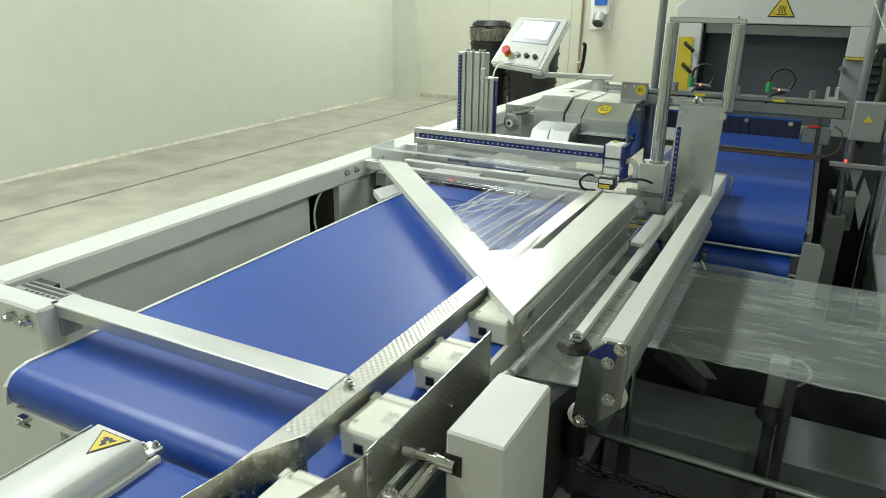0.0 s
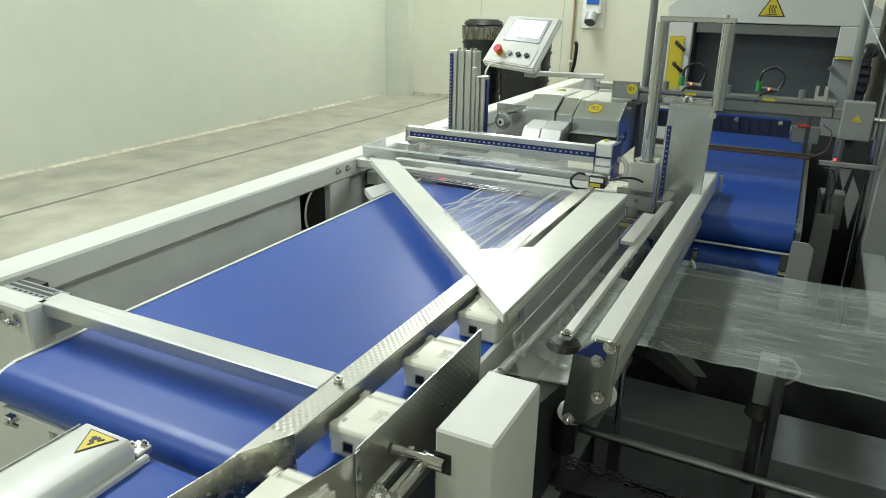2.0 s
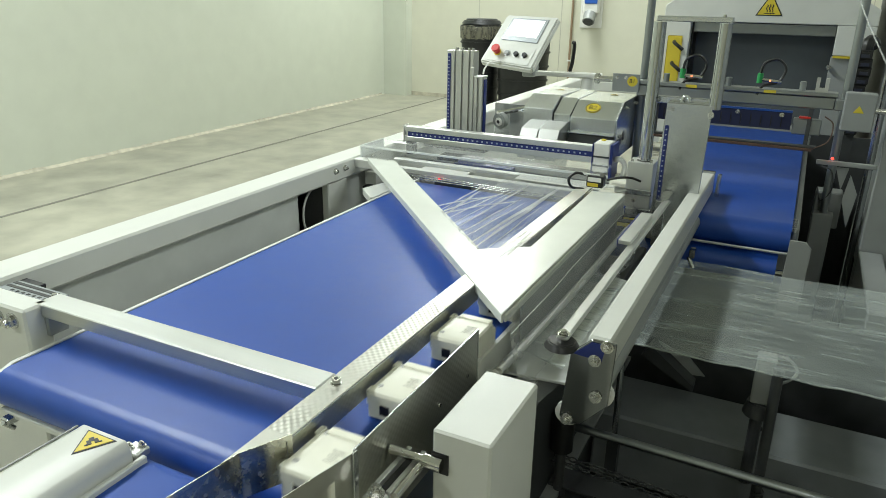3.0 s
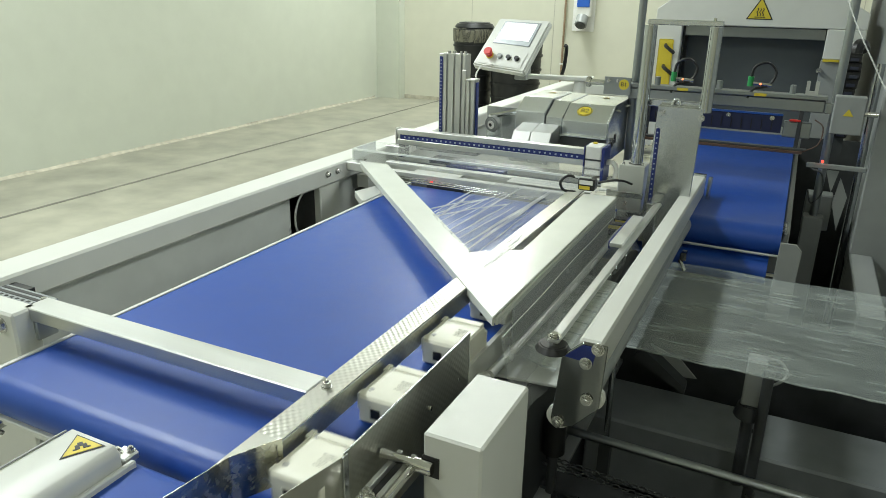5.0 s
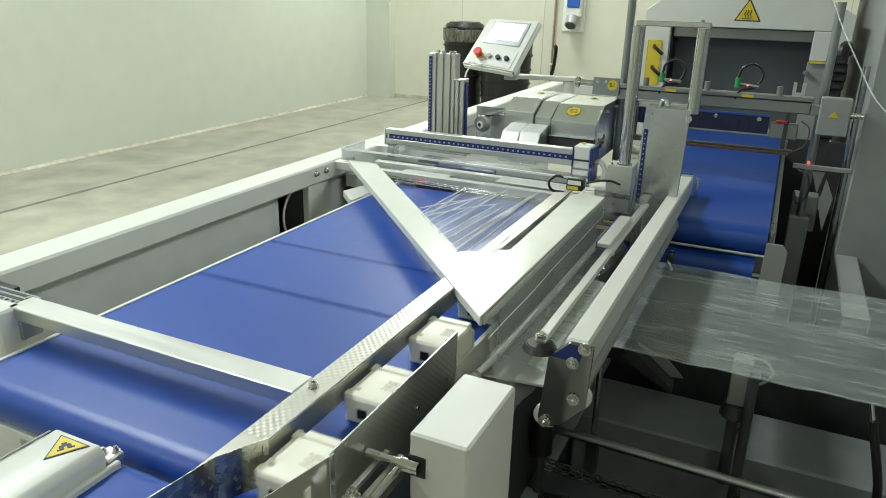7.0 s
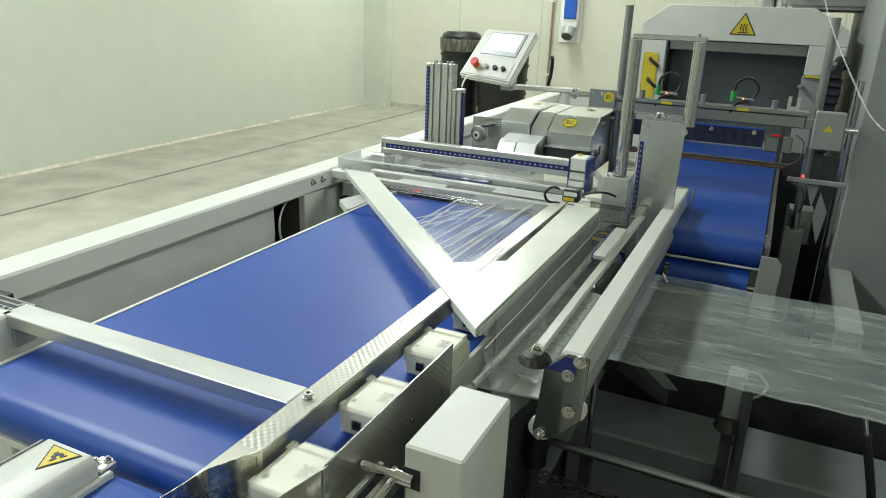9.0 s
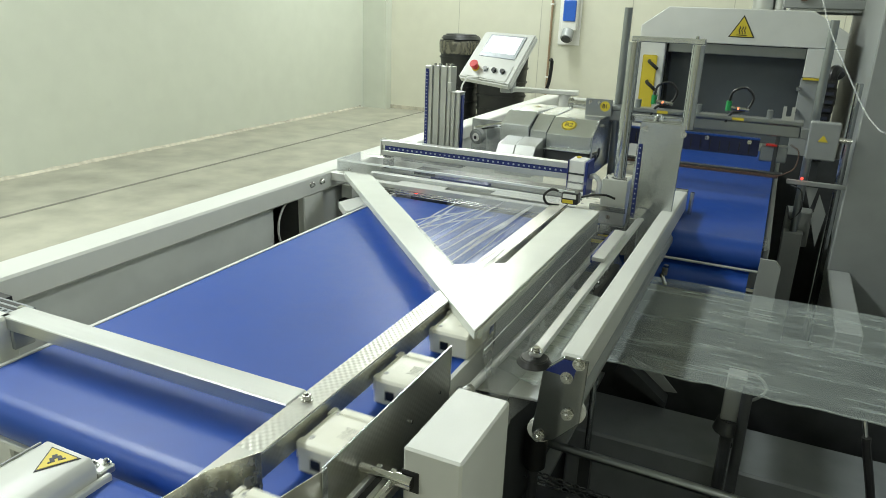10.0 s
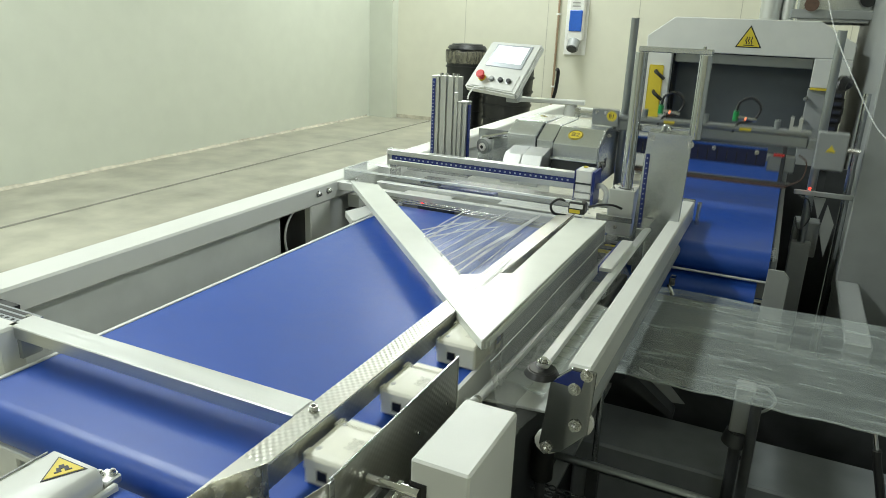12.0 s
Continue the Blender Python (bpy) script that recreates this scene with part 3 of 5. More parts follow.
def film_at_plate():
    rng = random.Random(3)
    f = thing("stretch_film", -0.75, 1.7, 0.95, "clear wrinkled packing film drawn over the folding plate", "film")
    rows = []
    nx, ny = 46, 18
    for j in range(ny + 1):
        v = j / ny
        row = []
        for i in range(nx + 1):
            u = i / nx
            x0 = -0.85 + 0.26 * u
            ye = 1.972 - (x0 + 1.204) * 1.070 - 0.02
            y = ye * (1 - v) + 2.06 * v
            x = x0 - v * 0.03 * (1 - u)
            amp = 0.006 * math.sin(math.pi * min(1, v * 1.3 + 0.05))
            z = 0.963 - 0.035 * v + amp * (math.sin(u * 41 + 2 * v) + 0.6 * math.sin(u * 77 - 3 * v) + 0.4 * noise.noise((u * 9, v * 2, 1)))
            row.append((x, y, z))
        rows.append(row)
    part("tensioned_sheet", sheet(rows), M_FILM, f, smooth=True)
    # ribbons along the folds; the film's white glints are put into their colour
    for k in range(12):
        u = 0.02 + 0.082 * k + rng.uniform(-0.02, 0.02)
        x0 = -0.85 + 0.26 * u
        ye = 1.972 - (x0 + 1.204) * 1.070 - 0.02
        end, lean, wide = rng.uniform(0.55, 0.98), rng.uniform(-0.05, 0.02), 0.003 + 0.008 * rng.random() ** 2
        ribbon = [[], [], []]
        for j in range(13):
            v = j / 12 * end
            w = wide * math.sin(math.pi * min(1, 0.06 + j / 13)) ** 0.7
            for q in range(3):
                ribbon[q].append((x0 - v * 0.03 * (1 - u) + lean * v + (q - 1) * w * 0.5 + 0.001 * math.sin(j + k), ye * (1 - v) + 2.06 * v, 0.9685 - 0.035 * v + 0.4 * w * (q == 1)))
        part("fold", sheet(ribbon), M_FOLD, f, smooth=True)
    # taut threads at the film's torn edge
    for (xa, ya), (xb, yb) in (((-0.875, 1.615), (-0.805, 1.80)), ((-0.845, 1.585), (-0.80, 1.83)), ((-0.835, 1.572), (-0.745, 1.78))):
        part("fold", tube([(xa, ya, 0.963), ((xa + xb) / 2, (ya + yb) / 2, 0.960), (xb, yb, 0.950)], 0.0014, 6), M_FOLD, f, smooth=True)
    # sheet that falls from the plate's edge
    rows = []
    for j in range(9):
        v = j / 8
        rows.append([(-0.5095 + 0.075 * v ** 1.3 + 0.004 * v * math.sin(i * 1.3 + v * 2), 1.05 + 0.10 * (1 - v) + i * 0.030, 0.955 - 0.125 * v + 0.003 * v * math.sin(i * 0.9)) for i in range(30)])
    part("falling_sheet", sheet(rows), M_FILM, f, smooth=True)
    bm = None
    for k in range(2):
        bm = tube([(-0.494 + k * 0.016 + 0.001 * math.sin(i + k), 1.12 + 0.03 * k + i * 0.08, 0.936 - k * 0.028 + 0.001 * math.sin(i * 1.7 + k)) for i in range(10)], 0.0010, 5, bm)
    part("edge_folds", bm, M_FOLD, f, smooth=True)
    r = thing("film_guide_rod", -0.49, 1.3, 0.88, "thin bent satin film guide rod", "rod")
    part("rod", tube(arc([(-0.520, 1.095, 0.87), (-0.510, 1.080, 0.878), (-0.499, 1.088, 0.886), (-0.496, 1.12, 0.888), (-0.486, 1.5, 0.888), (-0.486, 1.95, 0.888)], 8), 0.0075, 12), M_ALU, r, smooth=True)
    part("holder", box(-0.51, -0.46, 1.94, 1.96, 0.84, 0.90, 0.002), M_STEEL, r)
    tb = thing("film_table", -0.445, 1.36, 0.85, "flat grey steel table plate under the film rail", "table plate")
    plate = part("plate", prism([(-0.520, 1.135), (-0.395, 1.150), (-0.385, 1.165), (-0.385, 1.575), (-0.420, 1.625), (-0.520, 1.655)], "z", 0.853, 0.858, 0.001), M_TABLE, tb, "grey satin steel plate")
    part("hole", rod((-0.455, 1.48, 0.858), (-0.455, 1.48, 0.8586), 0.006, 14), M_DARK, plate)
    part("bearer", box(-0.477, -0.42, 1.60, 1.62, 0.80, 0.853), M_DARK, tb)
    # broad web from the film roll
    w = thing("film_web", -0.1, 1.65, 0.83, "broad grey translucent film web drawn from the roll", "film")
    rows = []
    for j in range(25):
        v = j / 24
        rows.append([(-0.355 + 0.80 * u / 40, 1.393 + 0.507 * v, 0.83 + 0.0012 * math.sin(v * 37 + 0.6 * math.sin(u * 0.3)) + 0.003 * noise.noise((u * 0.12, v * 6, 5))) for u in range(41)])
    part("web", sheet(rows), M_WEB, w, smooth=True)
    part("turned_edge", tube([(-0.355 + 0.8 * u / 30, 1.393 + 0.002 * math.sin(u), 0.829 + 0.001 * math.sin(u * 2)) for u in range(31)], 0.0022, 6), M_WEB, w, smooth=True)
    rows = []
    for j in range(13):
        v = j / 12
        rows.append([(-0.502 + 0.082 * u / 6, 1.20 + 0.43 * v - 0.03 * u / 6, 0.868 + 0.0008 * math.sin(v * 9 + u)) for u in range(7)])
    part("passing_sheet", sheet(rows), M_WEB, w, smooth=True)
    # web rising behind the roller beam
    rows = []
    for j in range(7):
        v = j / 6
        rows.append([(-0.335 - 0.02 * v, 1.42 + i * 0.04, 0.905 - 0.073 * v) for i in range(13)])
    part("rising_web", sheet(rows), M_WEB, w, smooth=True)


def far_cross_rails():
    p = thing("acrylic_guard", -0.94, 1.97, 0.962, "clear acrylic guard strip bent to an angle", "guard")
    part("upright_face", box(-1.315, -0.585, 1.962, 1.966, 0.962, 0.998), M_ACRYL, p)
    part("top_face", box(-1.315, -0.585, 1.9665, 2.09, 0.994, 0.998), M_ACRYL, p)
    part("bright_edge", box(-1.316, -0.584, 1.9585, 1.9618, 0.994, 0.9995), M_EDGE, p)
    part("end_edge", box(-1.319, -1.3155, 1.960, 2.09, 0.962, 0.9995), M_EDGE, p)
    r = thing("cross_rails", -0.95, 2.05, 0.90, "white steel cross rails between the belt and the hood", "rail")
    part("front_rail", box(-1.24, -0.56, 2.040, 2.064, 0.900, 0.925, 0.002), M_WHITE, r)
    part("middle_rail", box(-1.30, -0.58, 2.122, 2.146, 0.905, 0.930, 0.002), M_WHITE, r)
    part("rear_rail", box(-1.349, -0.60, 2.262, 2.285, 0.902, 0.920, 0.002), M_WHITE, r)
    part("step_plate", box(-1.18, -1.02, 2.070, 2.118, 0.914, 0.918, 0.001), M_WHITE, r)
    part("white_tray", box(-0.86, -0.60, 2.068, 2.118, 0.927, 0.931, 0.001), M_WHITE, r)
    # black sheet laid in for the shade between and behind the rails
    part("gap_shade_sheet", box(-1.36, -0.52, 2.03, 2.62, 0.84, 0.85), M_BLACK, r)
    part("blue_insert", box(-1.12, -0.92, 2.20, 2.232, 0.905, 0.922, 0.001), M_BLUE, r)
    part("roller_bracket", box(-1.10, -0.98, 2.026, 2.034, 0.88, 0.90, 0.001), M_DARK, r)
    part("sensor_lamp", rod((-1.085, 2.026, 0.908), (-1.085, 2.034, 0.908), 0.003, 12), M_LEDRED, r, "red indicator light")
    bm = None
    for k in range(3):
        bm = rod((-1.20, 1.99 + k * 0.012, 0.912 + 0.003 * k), (-0.66, 1.985 + k * 0.012, 0.910), 0.0016, 8, bm)
    part("thin_wires", bm, M_CHROME, r)
    part("fork_bracket", prism([(-1.165, 2.17), (-1.09, 2.17), (-1.10, 2.19), (-1.15, 2.185)], "z", 0.931, 0.945), M_DARK, r)
    part("left_stop_block", prism([(-1.235, 1.838), (-1.166, 1.768), (-1.157, 1.775), (-1.157, 1.868), (-1.210, 1.950)], "z", 0.885, 0.905, 0.0015), M_WHITE, r)
    part("bearers", box(-1.349, -1.31, 2.03, 2.30, 0.86, 0.90), M_WHITE, r)


def extrusion_x(name, x0, x1, y, z0, z1, d, label, parent):
    """A grooved aluminium profile that runs along x, with a blue cover in its front groove."""
    zc = (z0 + z1) / 2
    g = 0.008
    prof = [(y, z0), (y + d, z0), (y + d, z1), (y, z1), (y, zc + g), (y + 0.006, zc + g), (y + 0.006, zc - g), (y, zc - g)]
    part("profile", prism(prof, "x", x0, x1, 0.0008), M_ALU, parent, label)
    part("groove_cover", box(x0 + 0.012, x1, y + 0.002, y + 0.0058, zc - g + 0.0005, zc + g - 0.0005, 0.0008), M_BLUE, parent, "dark blue groove cover")
    k, bm = x0 + 0.03, None
    while k < x1 - 0.01:
        bm = box(k - 0.0028, k + 0.0028, y + 0.0013, y + 0.0021, zc - 0.0025, zc + 0.0025, 0, bm)
        k += 0.0165
    part("tick_marks", bm, M_DOT, parent)


def sensor_rail():
    s = thing("sensor_rail", -0.98, 2.2, 0.96, "aluminium extrusion rail with blue groove cover and clamp block", "rail")
    extrusion_x("rail", -1.297, -0.664, 2.19, 0.975, 1.024, 0.03, "anodised grooved aluminium profile", s)
    part("end_cap", box(-1.301, -1.2975, 2.188, 2.222, 0.972, 1.027, 0.001), M_WHITEPL, s)
    part("stand", box(-1.30, -1.275, 2.205, 2.24, 0.928, 0.974, 0.002), M_DARK, s)
    part("stand_foot", box(-1.345, -1.27, 2.20, 2.245, 0.960, 0.964, 0.001), M_ALU, s)
    part("clamp_block", box(-0.660, -0.612, 2.165, 2.225, 0.955, 1.040, 0.003), M_WHITEPL, s, "white clamp block")
    part("clamp_side", box(-0.6635, -0.6605, 2.163, 2.227, 0.945, 1.038, 0.001), M_BLUE, s, "blue side plate")
    part("clamp_side", box(-0.6115, -0.603, 2.163, 2.235, 0.935, 1.038, 0.001), M_BLUE, s, "blue side plate")
    bm = None
    for z in (0.972, 0.998):
        bm = box(-0.659, -0.613, 2.1632, 2.1648, z, z + 0.005, 0, bm)
    part("clamp_grooves", bm, M_DARK, s)
    part("yellow_tab", box(-0.648, -0.636, 2.20, 2.21, 1.0405, 1.045, 0.001), M_YELLOW, s)
    part("elbow", tube(arc([(-0.605, 2.20, 0.99), (-0.585, 2.19, 0.995), (-0.572, 2.19, 0.975), (-0.575, 2.19, 0.94)], 6), 0.008), M_WHITEPL, s, smooth=True)
    e = thing("product_sensor", -0.635, 2.12, 0.93, "black optical sensor with a yellow label and cable", "sensor")
    part("body", box(-0.650, -0.606, 2.105, 2.135, 0.934, 0.965, 0.003), M_BLACK, e)
    part("label", box(-0.646, -0.618, 2.1035, 2.1048, 0.937, 0.946), M_YELLOW, e)
    part("grey_top", box(-0.646, -0.611, 2.1035, 2.1048, 0.950, 0.961), M_WHITEPL, e)
    part("cable", tube(arc([(-0.655, 2.12, 0.962), (-0.68, 2.11, 0.966), (-0.695, 2.10, 0.95), (-0.685, 2.10, 0.93), (-0.655, 2.11, 0.926)], 6), 0.0035), M_BLACK, e, smooth=True)
    part("lead", tube(arc([(-0.60, 2.12, 0.955), (-0.57, 2.12, 0.965), (-0.54, 2.13, 0.966), (-0.52, 2.15, 0.955)], 6), 0.003), M_BLACK, e, smooth=True)
    e.location += Vector((0.034, -0.156, 0.032))


def columns():
    def column(x0, x1, y0, y1, z1, label):
        c = thing("profile_column", (x0 + x1) / 2, (y0 + y1) / 2, 0.93, label, "column")
        n = max(1, round((x1 - x0) / 0.03))
        w = (x1 - x0) / n
        poly = []
        for k in range(n):
            a = x0 + k * w
            poly += [(a, y0), (a + w * 0.36, y0), (a + w * 0.36, y0 + 0.009), (a + w * 0.64, y0 + 0.009), (a + w * 0.64, y0)]
        poly += [(x1, y0), (x1, y1), (x0, y1), (x0, (y0 + y1) / 2 + 0.006), (x0 + 0.004, (y0 + y1) / 2 + 0.006), (x0 + 0.004, (y0 + y1) / 2 - 0.006), (x0, (y0 + y1) / 2 - 0.006)]
        part("profile", prism(poly, "z", 0.93, z1), M_ALU, c, "grooved aluminium profile")
        return c
    c = column(-1.246, -1.165, 2.43, 2.475, 1.25, "tall grooved aluminium profile column with screws on top")
    part("groove_cover", box(-1.2655, -1.2463, 2.432, 2.473, 0.93, 1.25, 0.002), M_ALU, c)
    part("blue_cover", box(-1.262, -1.250, 2.4295, 2.4319, 0.94, 1.240, 0.001), M_BLUE, c, "dark blue groove cover")
    bm = None
    for k in range(24):
        bm = box(-1.2585, -1.2535, 2.4285, 2.4294, 0.95 + k * 0.012, 0.953 + k * 0.012, 0, bm)
    part("tick_marks", bm, M_DOT, c)
    for x in (-1.235, -1.215, -1.19, -1.175):
        part("cap_screw", rod((x, 2.45, 1.25), (x, 2.45, 1.259), 0.006, 12, None, None, 0.001), M_CHROME, c, smooth=True)
    d = column(-1.155, -1.125, 2.42, 2.46, 1.165, "short grooved aluminium profile column")
    part("cap", box(-1.157, -1.123, 2.418, 2.462, 1.1655, 1.171, 0.001), M_ALU, d)
    part("edge_cover", box(-1.1245, -1.1205, 2.43, 2.45, 0.94, 1.16, 0.001), M_BLUE, d)
    b = thing("column_bracket", -1.19, 2.46, 0.90, "steel mounting bracket under the profile columns", "bracket")
    part("plate", box(-1.349, -1.10, 2.40, 2.52, 0.915, 0.9295, 0.002), M_STEEL, b)
    part("link", box(-1.172, -1.156, 2.418, 2.4285, 1.17, 1.20, 0.001), M_ALU, b)


def hood():
    h = thing("sealing_unit_hood", -0.82, 2.7, 0.93, "faceted satin stainless hood of the sealing unit", "machine hood")
    z0 = 0.93
    main = [(2.45, z0), (2.45, 1.060), (2.53, 1.105), (2.76, 1.106), (2.80, z0)]
    rsh = part("right_shell", prism(main, "x", -0.820, -0.669, 0.002), M_HOOD, h, "satin stainless shell")
    mid = [(2.455, z0), (2.455, 1.065), (2.54, 1.108), (2.765, 1.109), (2.80, z0)]
    part("middle_shell", prism(mid, "x", -0.879, -0.8225, 0.002), M_HOOD, h)
    left = [(2.45, z0), (2.45, 1.078), (2.53, 1.116), (2.775, 1.110), (2.81, z0)]
    part("left_shell", prism(left, "x", -0.983, -0.8815, 0.002), M_HOOD, h)
    part("front_step_left", prism([(2.335, z0), (2.335, 0.985), (2.365, 1.026), (2.448, 1.040), (2.448, z0)], "x", -0.956, -0.896, 0.002), M_ALU, h)
    part("front_step_right", prism([(2.335, z0), (2.335, 0.985), (2.365, 1.028), (2.448, 1.042), (2.448, z0)], "x", -0.894, -0.826, 0.002), M_ALU, h)
    # stands proud of the shell; its dark colour gives the hollow's shade
    part("hood_shade_strip", box(-0.818, -0.672, 2.436, 2.4485, z0, 1.008, 0.002), M_DARK, h, "dark strip standing for the shaded hollow under the hood")
    part("lip", box(-0.8225, -0.668, 2.430, 2.4488, 1.009, 1.014, 0.001), M_HOOD, h)
    part("end_plate", prism([(2.445, z0), (2.445, 1.062), (2.528, 1.109), (2.762, 1.110), (2.80, z0)], "x", -0.668, -0.664, 0.001), M_STEEL, h)
    for y, z in ((2.56, 1.085), (2.70, 1.085), (2.50, 1.00), (2.74, 1.04)):
        bolt(h, (-0.664, y, z), (1, 0, 0), 0.005)
    bm = None
    for k in range(3):
        bm = box(-0.6638, -0.6625, 2.47 + 0.035 * k, 2.49 + 0.035 * k, 0.965 + 0.008 * k, 0.995 + 0.008 * k, 0, bm)
    part("vent_slots", bm, M_BLACK, h)
    # round label on the sloping front
    m = facing((-0.759, 2.4955, 1.0866), (0, -0.045, 0.08), (0, 0.08, 0.045))
    part("round_label", flat([(0.025 * math.cos(a * math.pi / 16), 0.025 * math.sin(a * math.pi / 16)) for a in range(32)], m), M_YELLOW, rsh, "yellow round label")
    part("label_ring", tube([m @ Vector((0.0225 * math.cos(a * math.pi / 16), 0.0225 * math.sin(a * math.pi / 16), 0.0008)) for a in range(33)], 0.0012, 6), M_PRINT, rsh)
    lettering("B2", rsh, m @ Matrix.Translation((0, 0, 0.001)), 0.028, M_PRINT)
    for k, (x, y) in enumerate(((-0.93, 2.68), (-0.74, 2.70))):
        m2 = facing((x, y, 1.1138 - 0.0072 * k), (0, 0.02 - 0.02 * k, 1), (0, 1, 0))
        warning_triangle(m2, 0.03, "hand", None)
    k = thing("adjusting_knob", -1.03, 2.5, 0.95, "grey hand knob on a short bracketed spindle", "knob")
    part("spindle_bracket", box(-1.06, -0.995, 2.52, 2.54, 0.93, 1.05, 0.002), M_STEEL, k)
    part("spindle", rod((-1.085, 2.47, 1.045), (-1.0, 2.56, 1.06), 0.008, 12), M_CHROME, k)
    part("knob", rod((-1.072, 2.45, 1.020), (-1.066, 2.475, 1.024), 0.027, 24, None, None, 0.004), M_GREYP, k, smooth=True)
    part("knob_face", rod((-1.0725, 2.447, 1.0195), (-1.0705, 2.452, 1.020), 0.014, 20), M_WHITEPL, k, smooth=True)
    part("knob_hole", rod((-1.0728, 2.4455, 1.0193), (-1.072, 2.4475, 1.0195), 0.006, 14), M_BLACK, k)
    part("side_sheet", box(-1.15, -0.995, 2.60, 2.605, 0.90, 1.06, 0.001), M_STEEL, k)


def film_gate():
    g = thing("film_gate", -0.42, 2.06, 0.87, "chromed two-post film gate on a slotted steel plate", "gate")
    part("front_post", rod((-0.503, 2.06, 1.02), (-0.503, 2.06, 1.378), 0.0155, 24), M_MIRROR, g, "chromed round post", True)
    part("rear_post", rod((-0.349, 2.06, 1.175), (-0.349, 2.06, 1.378), 0.0150, 24), M_MIRROR, g, "chromed round post", True)
    part("top_bar", box(-0.510, -0.334, 2.045, 2.075, 1.379, 1.392, 0.002), M_STEEL, g, smooth=True)
    part("top_screw", rod((-0.355, 2.06, 1.392), (-0.355, 2.06, 1.398), 0.004, 10), M_CHROME, g)
    part("middle_bar", box(-0.523, -0.345, 2.078, 2.092, 1.178, 1.196, 0.002), M_STEEL, g)
    spl = part("slotted_plate", prism([(-0.475, 0.82), (-0.360, 0.82), (-0.352, 1.184), (-0.462, 1.184)], "y", 2.046, 2.056, 0.001), M_STEEL, g, "brushed slotted steel plate")
    part("plate_flange", box(-0.462, -0.352, 2.0565, 2.10, 1.180, 1.186, 0.001), M_STEEL, g)
    part("slot_cover", box(-0.460, -0.450, 2.0425, 2.0455, 0.905, 1.128, 0.002), M_BLUE, spl, "dark blue slot strip")
    bm = None
    for k in range(16):
        bm = rod((-0.455, 2.0424, 0.915 + k * 0.0135), (-0.455, 2.0412, 0.915 + k * 0.0135), 0.002, 8, bm)
    part("slot_dots", bm, M_DOT, spl)
    bolt(spl, (-0.450, 2.046, 1.168), (0, -1, 0), 0.006)
    bolt(spl, (-0.355, 2.046, 1.162), (0, -1, 0), 0.006)
    part("wing_nut", tube(arc([(-0.43, 2.06, 1.186), (-0.425, 2.06, 1.20), (-0.415, 2.06, 1.20), (-0.41, 2.06, 1.19)], 5), 0.004), M_STEEL, g)
    part("clamp", box(-0.541, -0.474, 2.03, 2.09, 0.9055, 1.028, 0.002), M_ALU, g)
    part("clamp_bore", rod((-0.503, 2.06, 1.028), (-0.503, 2.06, 1.0286), 0.0205, 24), M_BLACK, g)
    for x in (-0.531, -0.482):
        bolt(g, (x, 2.037, 1.028), (0, 0, 1), 0.0035)
    bolt(g, (-0.516, 2.03, 0.925), (0, -1, 0), 0.004)
    part("base_block", box(-0.535, -0.470, 2.024, 2.10, 0.83, 0.905, 0.002), M_STEEL, g)
    part("cross_plate", box(-0.565, -0.470, 2.012, 2.019, 0.945, 0.96, 0.001), M_STEEL, g)
    part("yellow_tag", box(-0.523, -0.490, 1.8884, 1.8898, 0.894, 0.903), M_YELLOW, g)
    part("yellow_tag", box(-0.516, -0.487, 1.9284, 1.9298, 0.898, 0.906), M_YELLOW, g)
    part("black_valve", box(-0.526, -0.486, 1.89, 1.916, 0.878, 0.906, 0.002), M_BLACK, g, "black valve with a yellow label")
    part("black_valve", box(-0.520, -0.482, 1.93, 1.956, 0.880, 0.909, 0.002), M_BLACK, g, "black valve with a yellow label")
    part("valve_bearer", box(-0.526, -0.480, 1.885, 2.023, 0.868, 0.8775, 0.001), M_STEEL, g)
    g.location.x += 0.010
    part("amber_lamp", rod((-0.520, 1.8895, 0.886), (-0.520, 1.887, 0.886), 0.0032, 10), M_LEDAMB, g, "small amber indicator light")


